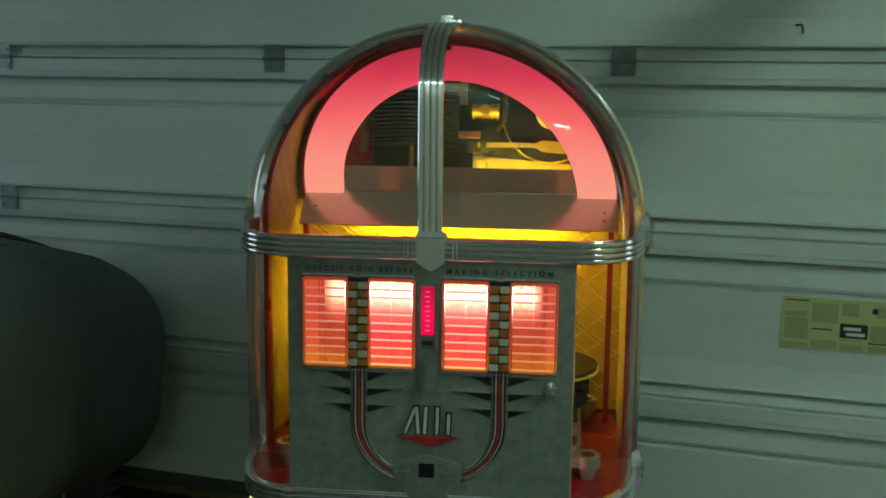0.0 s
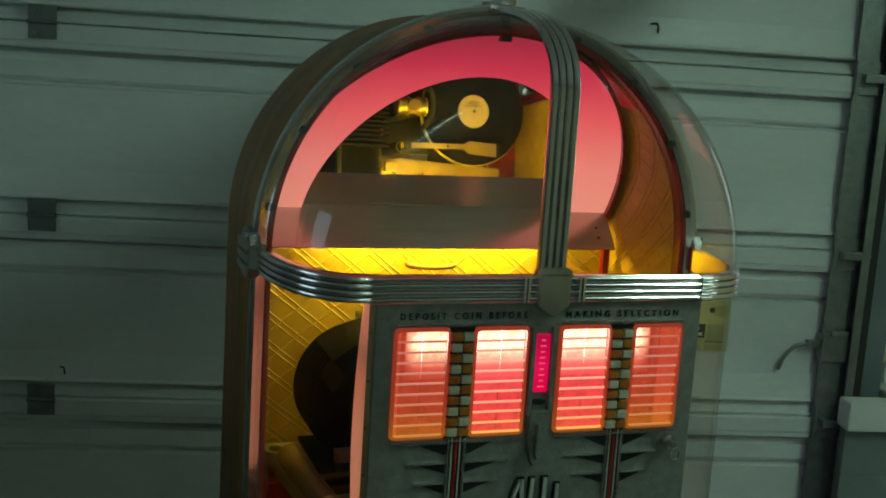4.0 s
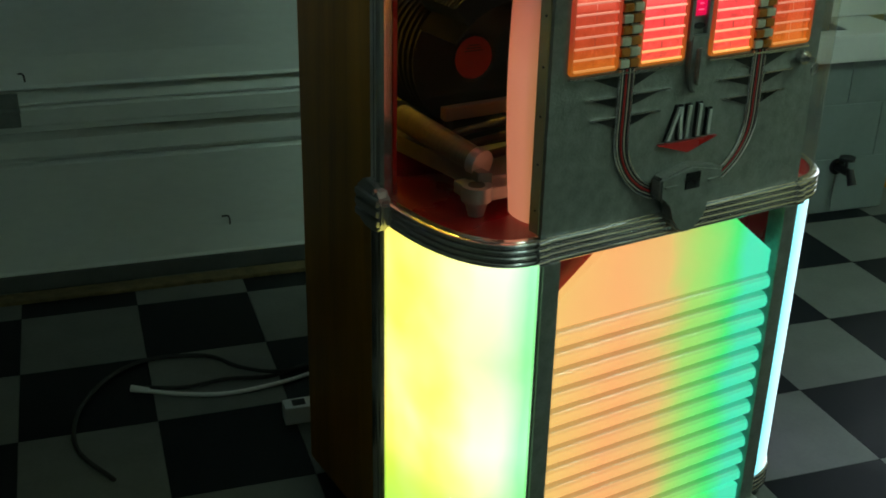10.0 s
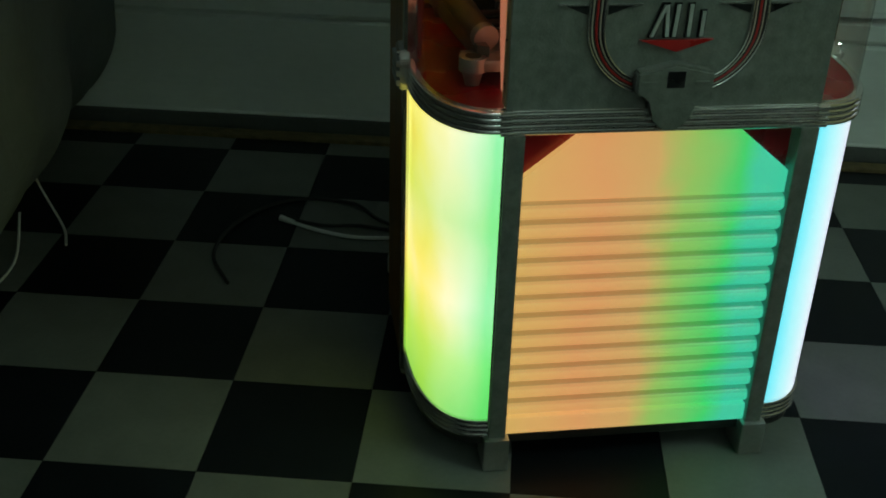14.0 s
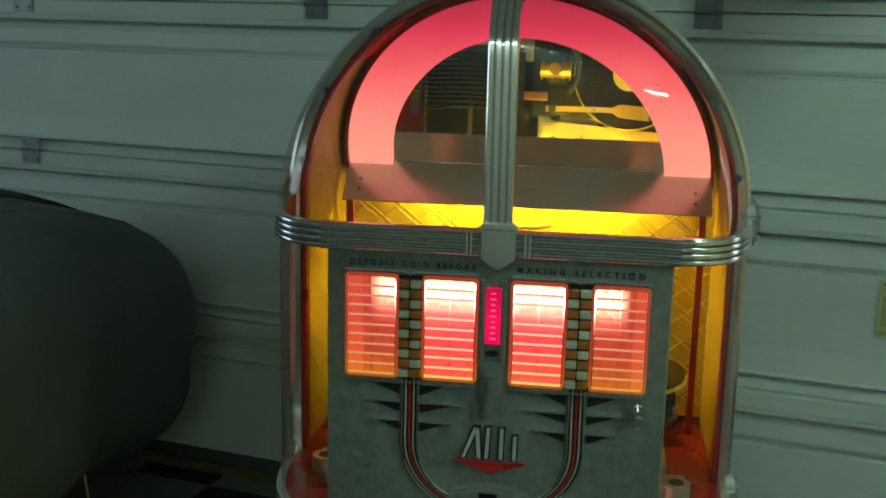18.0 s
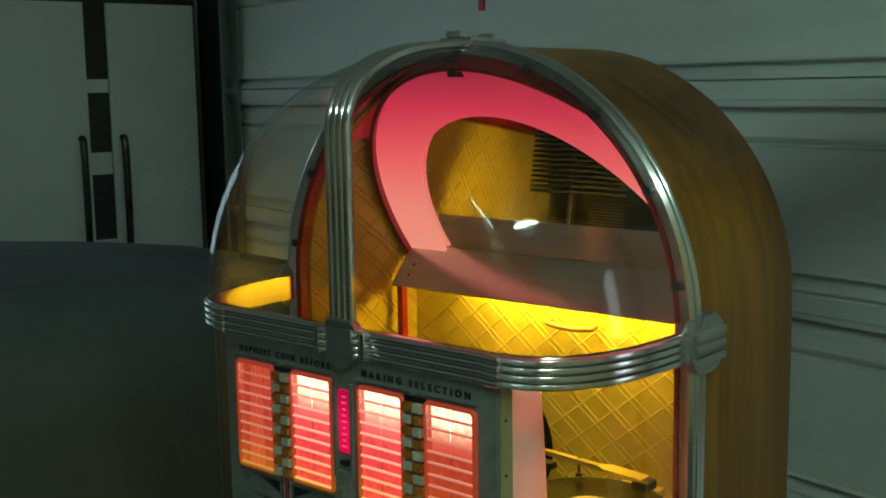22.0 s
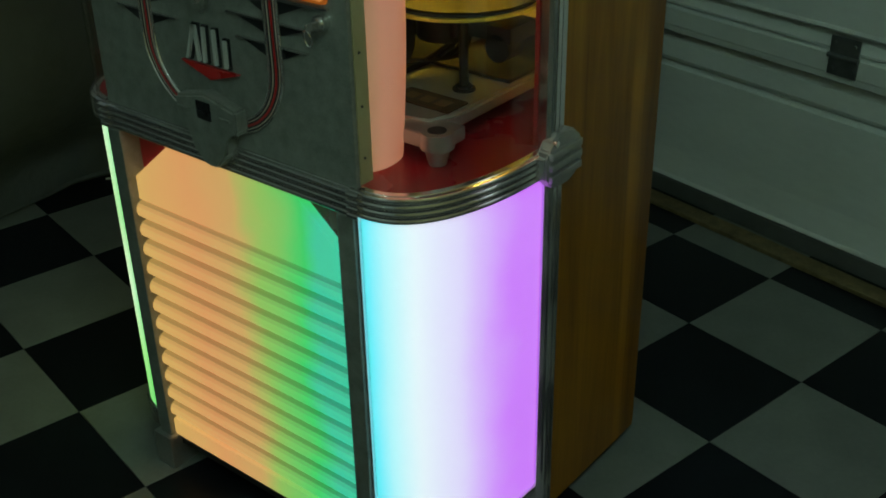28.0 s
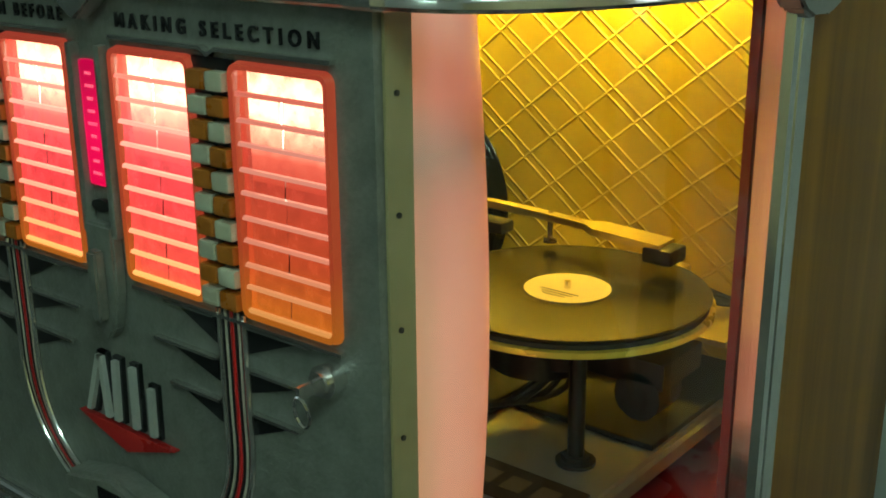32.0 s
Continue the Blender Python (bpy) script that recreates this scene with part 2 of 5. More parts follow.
def strip(bm, rings, close_ring=False, close_path=False):
    """Skin a list of rings of points."""
    vs = [[bm.verts.new(p) for p in r] for r in rings]
    n = len(vs[0])
    for k in range(len(vs) - (0 if close_path else 1)):
        a, b = vs[k], vs[(k + 1) % len(vs)]
        for j in range(n - (0 if close_ring else 1)):
            i = (j + 1) % n
            bm.faces.new((a[j], a[i], b[i], b[j]))
    if close_ring and not close_path:
        bm.faces.new(vs[0][::-1])
        bm.faces.new(vs[-1])
    return bm


def tube(bm, pts, r, seg=8):
    """A bent round bar through points."""
    pts = [Vector(p) for p in pts]
    rings = []
    side = None
    for k, p in enumerate(pts):
        d = (pts[min(k + 1, len(pts) - 1)] - pts[max(k - 1, 0)]).normalized()
        if side is None:
            side = d.orthogonal().normalized()
        side = (side - d * side.dot(d)).normalized()
        up = d.cross(side)
        rings.append([p + (side * math.cos(2 * math.pi * j / seg) + up * math.sin(2 * math.pi * j / seg)) * r for j in range(seg)])
    return strip(bm, rings, close_ring=True)


def bent(pts, n=8):
    """A smooth line through a few points."""
    pts = [Vector(p) for p in pts]
    q = [pts[0] * 2 - pts[1], *pts, pts[-1] * 2 - pts[-2]]
    out = []
    for k in range(1, len(q) - 2):
        for j in range(n):
            t = j / n
            a, b, c, d = q[k - 1], q[k], q[k + 1], q[k + 2]
            out.append(0.5 * ((2 * b) + (c - a) * t + (2 * a - 5 * b + 4 * c - d) * t * t + (3 * b - a - 3 * c + d) * t ** 3))
    return out + [pts[-1]]


def disc(bm, c, r, h, seg=48, axis=(0, 0, 1)):
    c, a = Vector(c), Vector(axis).normalized()
    return rod(bm, c - a * h / 2, c + a * h / 2, r, seg)


# ---------------- the jukebox's outlines ----------------
HW, SPRING, FRONT, RIM = 0.411, 1.250, 0.277, 0.270     # half width, spring of the arch, half width of the flat front, depth of the rounded corner


ROUND = 0.80       # squareness of the rounded corners


def arch(r, z0, n=40, zc=SPRING):
    """(x, z) up the left side, over the arch, down the right side."""
    return [(-r, z0)] + [(-r * math.cos(math.pi * k / n), zc + r * math.sin(math.pi * k / n)) for k in range(n + 1)] + [(r, z0)]


def corner(side, grow=0.0, n=14):
    """Plan of a rounded corner from the flat front to the cabinet's edge."""
    a, b = HW - FRONT + grow, RIM + grow
    return [(side * (FRONT + a * math.sin(math.pi / 2 * k / n) ** ROUND), RIM - b * math.cos(math.pi / 2 * k / n) ** ROUND) for k in range(n + 1)]


# four rounded beads with dark gaps between them
RIBS = [(0.0, 0.0)]
for k in range(4):
    RIBS += [(d, 0.0004 + k * 0.01055 + h) for d, h in ((0.0005, 0.0002), (0.0052, 0.0008), (0.0068, 0.0026), (0.0070, 0.0066), (0.0060, 0.0086), (0.0030, 0.0096), (0.0005, 0.0099))]
RIBS += [(0.0, 0.043)]


def band(plan, z, grow=0.0):
    """A ribbed metal band: the rib section swept along a plan line of (x, y, outward x, outward y)."""
    bm = bmesh.new()
    rings = []
    for x, y, nx, ny in plan:
        rings.append([(x - nx * 0.010, y - ny * 0.010, z)] + [(x + nx * (d + grow), y + ny * (d + grow), z + h) for d, h in RIBS] + [(x - nx * 0.010, y - ny * 0.010, z + 0.043)])
    return strip(bm, rings, close_ring=True)


def with_normals(pts):
    out = []
    for k, p in enumerate(pts):
        a, b = pts[max(k - 1, 0)], pts[min(k + 1, len(pts) - 1)]
        d = Vector((b[0] - a[0], b[1] - a[1])).normalized()
        out.append((p[0], p[1], d[1], -d[0]))
    return out


# ---------------- the garage ----------------
U0, U1, V0 = -4.03, 3.4, -4.6


def garage_box(name, a0, a1, b0, b1, z0, z1, material, parent=None, bevel=0.0, label="", category="", kind=""):
    ob = part(name, boxed(a0, a1, b0, b1, z0, z1, bevel=bevel), material, parent)
    if not parent:
        ob.matrix_world = GAR
    return tagged(ob, label, category, kind=kind)


floor = garage_box("floor", U0, U1, V0, WALL_V + 0.3, -0.12, -0.004, GROUT, label="black and white chequered vinyl tile floor", category="floor", kind="structure")
ceiling = garage_box("ceiling", U0, U1, V0, WALL_V + 0.3, CEIL, CEIL + 0.1, CEILP, label="plain off-white garage ceiling", category="ceiling", kind="structure")
wall_right = garage_box("wall_east", U1, U1 + 0.15, V0, WALL_V + 0.3, 0, CEIL, PLASTER, label="plain yellow plaster wall", category="wall", kind="structure")
wall_left = garage_box("wall_west", U0 - 0.15, U0, V0, WALL_V + 0.3, 0, CEIL, WHITEP, label="plain white garage wall", category="wall", kind="structure")
wall_back = garage_box("wall_south", U0 - 0.15, U1 + 0.15, V0 - 0.15, V0, 0, CEIL, WHITEP, label="plain white wall at the back of the garage", category="wall", kind="structure")

DU0, DU1 = -3.40, 1.305          # the roller door's ends
# wall round the roller door
garage_box("wall_north", 1.470, U1, WALL_V, WALL_V + 0.2, 0, CEIL, PLASTER, label="pale yellow plaster wall beside the garage door", category="wall", kind="structure")
garage_box("wall_north_left", U0, DU0 - 0.40, WALL_V, WALL_V + 0.2, 0, CEIL, WHITEP, label="white wall beside the garage door", category="wall", kind="structure")
garage_box("wall_north_lintel", DU0 - 0.40, 1.470, WALL_V, WALL_V + 0.2, 2.20, CEIL, WHITEP, label="white lintel over the garage door", category="wall", kind="structure")

JAMB = surface("grey_blue_trim_paint", (0.16, 0.19, 0.21), 0.6, 0, 0.12, 6, 80, 0.1)
garage_box("trim_jamb", 1.372, 1.468, DOOR_V + 0.012, WALL_V + 0.19, 0.0, 2.198, JAMB, bevel=0.003, label="grey-blue painted jamb beside the garage door", category="trim", kind="structure")
garage_box("trim_jamb_left", DU0 - 0.385, DU0 - 0.078, DOOR_V - 0.01, WALL_V + 0.19, 0.0, 2.198, surface("dark_jamb_paint", (0.02, 0.02, 0.02), 0.7), bevel=0.003, label="dark wide jamb at the garage door's end", category="trim", kind="structure")
# sectional door: four sections, each a pressed sheet with ribs
garage_door = thing("garage_door", "white ribbed steel sectional garage door, closed", "garage door", GAR, kind="structure")
SECT = 0.5334
Z_BOT = 0.006
# rib section: (height within the section, depth towards the room)
PRESS = [(0.000, -0.020), (0.0015, 0.025), (0.007, 0.026), (0.014, 0.018), (0.034, -0.006), (0.042, -0.020), (0.0435, -0.020), (0.0445, 0.026), (0.048, 0.029), (0.056, 0.023), (0.130, 0.012), (0.200, 0.010), (0.358, 0.010), (0.361, 0.002),
         (0.363, -0.016), (0.369, -0.016), (0.374, 0.000), (0.384, 0.006), (0.428, 0.002), (0.448, -0.010), (0.459, -0.024), (0.4605, -0.024), (0.4615, 0.026), (0.465, 0.032), (0.478, 0.033), (0.483, 0.036), (0.526, 0.036), (0.5305, 0.030), (0.5315, -0.020)]
for k in range(4):
    bm = bmesh.new()
    z0 = Z_BOT + k * SECT
    n = 10
    rings = []
    for j in range(n + 1):
        uu = DU0 + (DU1 - DU0) * j / n
        rings.append([(uu, DOOR_V + 0.05, z0)] + [(uu, DOOR_V + 0.010 - d, z0 + h) for h, d in PRESS] + [(uu, DOOR_V + 0.05, z0 + 0.5325)])
    part("door_section", strip(bm, rings, close_ring=True), DOORP, garage_door)
seal = part("bottom_seal", boxed(DU0, DU1, DOOR_V - 0.02, DOOR_V + 0.045, 0.0, 0.05, bevel=0.006), SEAL, garage_door, "dark rubber bottom seal")

# threshold strip on the floor
garage_box("threshold", DU0, DU1, DOOR_V - 0.10, DOOR_V - 0.045, 0.0, 0.012, surface("worn_brass_edge", (0.20, 0.15, 0.07), 0.6, 0.3, 0.4, 30, 90, 0.2), bevel=0.003,
           label="worn brownish threshold strip along the garage door", category="threshold", kind="structure")


def hinge(a, z):
    bm = bmesh.new()
    c = (a, DOOR_V - 0.032, z)
    box(bm, a - 0.038, a + 0.038, c[1] - 0.004, c[1], z + 0.004, z + 0.046, bevel=0.0015)
    box(bm, a - 0.038, a + 0.038, c[1] - 0.004, c[1], z - 0.046, z - 0.004, bevel=0.0015)
    rod(bm, (a - 0.040, c[1] - 0.006, z), (a + 0.040, c[1] - 0.006, z), 0.0065, 10)
    h = part("hinge", bm, STEEL, garage_door, "galvanised steel hinge")
    for x, z1 in ((-0.025, 0.03), (0.025, 0.03), (-0.025, -0.03), (0.025, -0.03)):
        bm = bmesh.new()
        rod(bm, (a + x, c[1] - 0.009, z + z1), (a + x, c[1] - 0.003, z + z1), 0.006, 6)
        part("screw", bm, STEEL, h)


for z in (1.606, 1.074, 0.535):
    for a in (-2.250, -1.112, 0.095):
        hinge(a, z)
# end brackets and the vertical tracks
for a, s in ((DU1, 1), (DU0, -1)):
    tr = thing("door_track", "galvanised vertical roller track bolted beside the garage door", "door track", GAR @ Matrix.Translation((a, DOOR_V, 0)), group="tracks of the garage door")
    for nm, q in (("channel", (0.024, 0.028, -0.072, -0.02)), ("channel_lip", (0.0, 0.024, -0.075, -0.071)), ("channel_lip", (0.0, 0.024, -0.022, -0.018)), ("wall_angle", (0.029, 0.048, -0.03, 0.06))):
        x0, x1 = sorted((s * q[0], s * q[1]))
        part(nm, boxed(x0, x1, q[2], q[3], 0.05, 2.15), STEEL, tr)
    x0, x1 = sorted((s * 0.032, s * 0.064))
    part("jamb_seal", boxed(x0, x1, -0.05, -0.032, 0.0, 2.19), RUBBER, tr, "black rubber jamb seal")
    for k in range(9):
        bm = bmesh.new()
        rod(bm, (s * 0.0285, -0.045, 0.2 + 0.22 * k), (s * 0.034, -0.045, 0.2 + 0.22 * k), 0.007, 6)
        part("bolt", bm, STEEL, tr)
    # the track bends at the lintel and runs back under the ceiling
    bm = bmesh.new()
    run = [(-0.047 - 0.16 * (1 - math.cos(q)), 2.15 + 0.16 * math.sin(q)) for q in [math.pi / 2 * j / 8 for j in range(9)]] + [(-2.6, 2.31)]
    rings = []
    for j, (v, z) in enumerate(run):
        q = min(j, 8) * math.pi / 16
        rings.append([(s * e, v + w * math.cos(q), z - w * math.sin(q)) for e, w in ((0.0, -0.028), (0.028, -0.028), (0.028, 0.028), (0.0, 0.028), (0.0, 0.024), (0.024, 0.024), (0.024, -0.024), (0.0, -0.024))])
    part("overhead_track", strip(bm, rings, close_ring=True), STEEL, tr, "galvanised track running back under the ceiling")
    # end stile of the door leaf
    x0, x1 = sorted((-s * 0.075, s * 0.0))
    part("end_stile", boxed(x0, x1, -0.036, -0.030, 0.02, 2.14), STEEL, tr, "punched galvanised end stile")
    for z in (0.530, 1.064, 1.598):
        e = part("roller_bracket", boxed(-0.045, 0.045, -0.014, -0.006, -0.05, 0.05, bevel=0.002), STEEL, tr, "galvanised end bracket with roller")
        e.location = (-s * 0.03, -0.034, z)
        bm = bmesh.new()
        rod(bm, (-0.03, -0.034, 0.0), (0.06 * s, -0.034, 0.0), 0.006, 10)
        part("roller_pin", bm, STEEL, e)
        part("pin_holder", boxed(-0.03, 0.03, -0.045, -0.012, -0.013, 0.013, bevel=0.004), STEEL, e)
        for x, zz in ((-0.03, 0.035), (0.03, 0.035), (-0.03, -0.035), (0.03, -0.035)):
            bm = bmesh.new()
            rod(bm, (x, -0.018, zz), (x, -0.013, zz), 0.006, 6)
            part("bolt", bm, STEEL, e)

# yellow paper label on the door, with a black box and grey print blocks
note = thing("warning_label", "pale yellow printed paper warning label stuck on the garage door", "label", GAR @ Matrix.Translation((0.772, DOOR_V - 0.004, 0.816)))
part("paper", boxed(-0.165, 0.165, -0.003, 0.001, -0.080, 0.080), surface("pale_yellow_paper", (0.60, 0.58, 0.27), 0.8, 0, 0.06, 20, 90), note)
INKG, INKB = surface("faded_print", (0.40, 0.40, 0.20), 0.8), surface("black_ink", (0.02, 0.02, 0.02), 0.6)
for x0, x1, z0, z1, mt in ((-0.155, -0.09, 0.02, 0.035, INKG), (-0.155, -0.085, -0.05, 0.015, INKG), (-0.075, 0.0, 0.005, 0.065, INKG), (-0.16, -0.085, -0.075, -0.062, INKG), (-0.075, 0.0, -0.075, -0.05, INKG),
                           (0.012, 0.06, 0.03, 0.07, INKG), (0.095, 0.15, -0.045, 0.005, INKG), (0.012, 0.075, -0.075, -0.058, INKG), (0.09, 0.15, -0.075, -0.058, INKG), (0.11, 0.155, 0.03, 0.065, INKG),
                           (-0.155, -0.085, 0.068, 0.072, INKB), (-0.075, -0.015, -0.018, -0.014, INKB), (0.09, 0.15, -0.052, -0.048, INKB), (0.012, 0.075, -0.046, -0.043, INKG)):
    part("print_block", boxed(x0, x1, -0.0042, -0.0025, z0, z1), mt, note)
part("black_box", boxed(0.008, 0.088, -0.0045, -0.0025, -0.038, 0.006), INKB, note)
for z in (-0.009, -0.026):
    part("print_bar", boxed(0.018 if z > -0.02 else 0.026, 0.068 if z > -0.02 else 0.08, -0.0055, -0.004, z - 0.005, z + 0.005), WHITEP, note)
bm = bmesh.new()
disc(bm, (0.105, -0.0035, 0.05), 0.009, 0.002, 16, (0, 1, 0))
part("print_mark", bm, INKB, note)

# small hooks and grommets on the door
for a, z in ((0.610, 1.702), (-1.062, 0.612), (-0.55, 0.152), (-1.9, 0.62)):
    h = thing("door_clip", "small black clip on the garage door", "clip", GAR @ Matrix.Translation((a, DOOR_V - 0.004, z)), group="clips on the garage door")
    bm = bmesh.new()
    tube(bm, bent([(-0.012, 0.0, 0.012), (0.006, -0.006, 0.014), (0.010, -0.008, 0.0), (0.010, -0.002, -0.014)], 4), 0.0028, 6)
    part("wire", bm, DARKST, h)

# block plinth wall with its white ledge, right of the garage door
garage_box("wall_plinth", 1.300, 1.690, 1.453, 1.492, 0.0, 0.536, BLOCKP, bevel=0.006, label="grey-green painted concrete block plinth wall", category="wall", kind="structure")
garage_box("wall_plinth_return", 1.470, 1.690, 1.493, WALL_V - 0.002, 0.0, 0.536, BLOCKP, bevel=0.003, label="grey-green painted concrete block plinth wall", category="wall", kind="structure")
for z0, z1 in ((0.006, 0.196), (0.203, 0.385), (0.392, 0.534)):
    for a0, a1 in ((1.297, 1.48), (1.4815, 1.693)) if z0 < 0.2 or z0 > 0.3 else ((1.297, 1.62), (1.6215, 1.693)):
        garage_box("plinth_block", a0, a1, 1.4500, 1.4525, z0, z1, BLOCKP, bevel=0.001, label="painted concrete block", category="block", kind="structure")
garage_box("trim_ledge", 1.283, 1.677, 1.412, 1.490, 0.538, 0.628, WHITEP, bevel=0.010, label="white painted wooden ledge on the plinth", category="trim", kind="structure")
garage_box("trim_ledge_top", 1.470, 1.677, 1.492, WALL_V - 0.003, 0.540, 0.624, WHITEP, bevel=0.004, label="white painted wooden ledge board", category="trim", kind="structure")
garage_box("trim_upright", 1.515, 1.765, WALL_V - 0.045, WALL_V - 0.003, 0.626, 0.690, WHITEP, bevel=0.006, label="white painted skirting above the ledge", category="trim", kind="structure")

# house door with its blind
DW = GAR @ Matrix.Translation((-0.030, WALL_V, 0))
door_1 = thing("door_1", "white panelled house door with a bright blind behind glass, closed", "door", DW, kind="structure")
part("casing", boxed(1.800, 1.893, -0.030, -0.002, 0.0, 2.12, bevel=0.006), WHITEP, door_1)
part("casing", boxed(2.76, 2.84, -0.030, -0.002, 0.0, 2.12, bevel=0.006), WHITEP, door_1)
part("casing", boxed(1.817, 2.84, -0.030, -0.002, 2.124, 2.20, bevel=0.006), WHITEP, door_1)
for q in ((1.90, 2.04, 0.02, 2.10), (2.61, 2.75, 0.02, 2.10), (2.042, 2.608, 0.02, 0.25), (2.042, 2.608, 0.80, 0.93), (2.042, 2.608, 1.93, 2.10)):
    part("door_rail", boxed(q[0], q[1], -0.022, -0.003, q[2], q[3], bevel=0.003), WHITEP, door_1)
part("door_panel", boxed(2.042, 2.608, -0.014, -0.003, 0.252, 0.798, bevel=0.004), WHITEP, door_1)
part("door_panel", boxed(2.12, 2.53, -0.020, -0.012, 0.32, 0.73, bevel=0.008), WHITEP, door_1)
DAY = glow("daylit_blind", [(0.0, (0.75, 0.90, 1.0)), (1.0, (0.85, 0.97, 1.0))], "Z", 0.9, 1.9, 2.2)
part("glass_frame", boxed(1.955, 1.995, -0.034, -0.0225, 0.92, 1.95, bevel=0.005), WHITEP, door_1)
part("glass_frame", boxed(1.996, 2.62, -0.034, -0.0225, 0.92, 0.955, bevel=0.005), WHITEP, door_1)
part("blind_light", boxed(2.042, 2.608, -0.012, -0.004, 0.935, 1.925), DAY, door_1, "daylight behind the blind")
for k in range(30):
    z = 0.965 + k * 0.032
    part("blind_slat", boxed(-0.305, 0.305, -0.011, 0.011, -0.0006, 0.0006, m=Matrix.Translation((2.305, -0.0265, z)) @ Matrix.Rotation(radians(35), 4, "X")), WHITEP, door_1)
for nm, z, r in (("knob", 0.856, 0.030), ("deadbolt", 1.003, 0.024)):
    bm = bmesh.new()
    rod(bm, (1.945, -0.024, z), (1.945, -0.034, z), r, 20)
    rod(bm, (1.945, -0.034, z), (1.945, -0.055, z), r * 0.45, 14)
    if nm == "knob":
        bmesh.ops.create_uvsphere(bm, u_segments=16, v_segments=10, radius=0.027, matrix=Matrix.Translation((1.945, -0.072, z)) @ Matrix.Diagonal((1, 0.75, 1, 1)))
    else:
        box(bm, 1.938, 1.952, -0.068, -0.054, z - 0.014, z + 0.014, bevel=0.003)
    part(nm, bm, CHROME, door_1, smooth=True)
garage_box("door_sill", 1.72, 2.85, WALL_V - 0.10, WALL_V - 0.033, 0.0, 0.02, WOOD, bevel=0.004, label="brown wooden door sill", category="sill", kind="structure")

thermo = thing("thermometer", "narrow white wall thermometer on the yellow wall", "thermometer", GAR @ Matrix.Translation((1.628, WALL_V - 0.002, 1.586)))
part("back", boxed(-0.027, 0.027, -0.010, -0.001, -0.105, 0.105, bevel=0.003), surface("yellowed_plastic", (0.62, 0.60, 0.50), 0.4), thermo)
bm = bmesh.new()
rod(bm, (-0.004, -0.013, -0.06), (-0.004, -0.013, 0.09), 0.004, 8)
part("tube", bm, CHROME, thermo)
bm = bmesh.new()
disc(bm, (0.0, -0.012, -0.078), 0.016, 0.006, 16, (0, 1, 0))
part("dial", bm, STEEL, thermo)

spigot = thing("hose_tap", "black hose tap sticking out of the plinth wall", "tap", GAR @ Matrix.Translation((1.478, 1.449, 0.170)))
bm = bmesh.new()
rod(bm, (0, 0, 0), (0, -0.07, 0.0), 0.014, 12)
rod(bm, (0, -0.07, 0.012), (0, -0.095, -0.035), 0.013, 12, 0.016)
part("body", bm, DARKST, spigot, smooth=True)
bm = bmesh.new()
rod(bm, (0, -0.05, 0.01), (0, -0.05, 0.04), 0.006, 8)
disc(bm, (0, -0.05, 0.044), 0.026, 0.010, 12)
part("handle", bm, DARKST, spigot)
bm = bmesh.new()
disc(bm, (0, -0.004, 0), 0.028, 0.006, 16, (0, 1, 0))
part("flange", bm, DARKST, spigot)

# tall white cupboard on the west wall
cup = thing("storage_cupboard", "tall white two-door storage cupboard with long black handles", "cupboard", GAR @ Matrix.Translation((U0, 0, 0)))
part("carcass", boxed(0.001, 0.35, 0.36, 1.500, 0.0, 2.03, bevel=0.004), DARKST, cup, "black cupboard frame")
part("cupboard_door", boxed(0.352, 0.372, 0.40, 0.956, 0.05, 2.0, bevel=0.004), WHITEP, cup)
part("cupboard_door", boxed(0.352, 0.372, 1.060, 1.482, 0.05, 2.0, bevel=0.004), WHITEP, cup)
for y in (0.915, 1.107):
    bm = bmesh.new()
    tube(bm, bent([(0.375, y, 0.865), (0.398, y, 0.90), (0.404, y, 1.10), (0.398, y, 1.36), (0.375, y, 1.40)], 5), 0.017, 8)
    part("handle", bm, BLACKP, cup, "long black bar handle")
for z0, z1 in ((0.82, 0.93), (1.23, 1.33), (1.60, 1.66)):
    part("centre_strap", boxed(0.352, 0.362, 0.960, 1.056, z0, z1), WHITEP, cup)

# daylit window further along the west wall
win = thing("window_1", "daylit garage window with a white frame", "window", GAR @ Matrix.Translation((U0, 0, 0)), kind="structure")
part("window_pane", boxed(0.001, 0.01, -1.2, 0.36, 1.0, 2.0), glow("daylight_pane", [(0, (0.62, 0.9, 1.0)), (1, (0.62, 0.9, 1.0))], "Z", 0, 3, 1.7), win)
for q in ((-1.26, 0.42, 2.002, 2.06), (-1.26, 0.42, 0.94, 0.998), (0.362, 0.42, 1.0, 2.0), (-1.26, -1.202, 1.0, 2.0), (-0.44, -0.40, 1.0, 2.0)):
    part("window_frame", boxed(0.011, 0.04, q[0], q[1], q[2], q[3], bevel=0.004), WHITEP, win)


# sliding lock on the door's edge
latch = thing("door_lock", "grey steel sliding lock on the garage door's edge", "lock", GAR @ Matrix.Translation((1.245, DOOR_V - 0.012, 0.768)))
part("lock_case", boxed(-0.02, 0.07, -0.040, 0.0, -0.045, 0.045, bevel=0.005), STEEL, latch)
part("lock_bolt", boxed(-0.065, -0.02, -0.028, -0.012, 0.0, 0.022, bevel=0.004), STEEL, latch)
part("lock_lever", boxed(0.0, 0.055, -0.052, -0.042, 0.040, 0.058, bevel=0.003), STEEL, latch)
bm = bmesh.new()
tube(bm, bent([(-0.06, -0.02, 0.01), (-0.10, -0.02, 0.0), (-0.13, -0.015, -0.04), (-0.14, -0.008, -0.08)], 5), 0.006, 8)
part("lock_cable", bm, STEEL, latch, smooth=True)

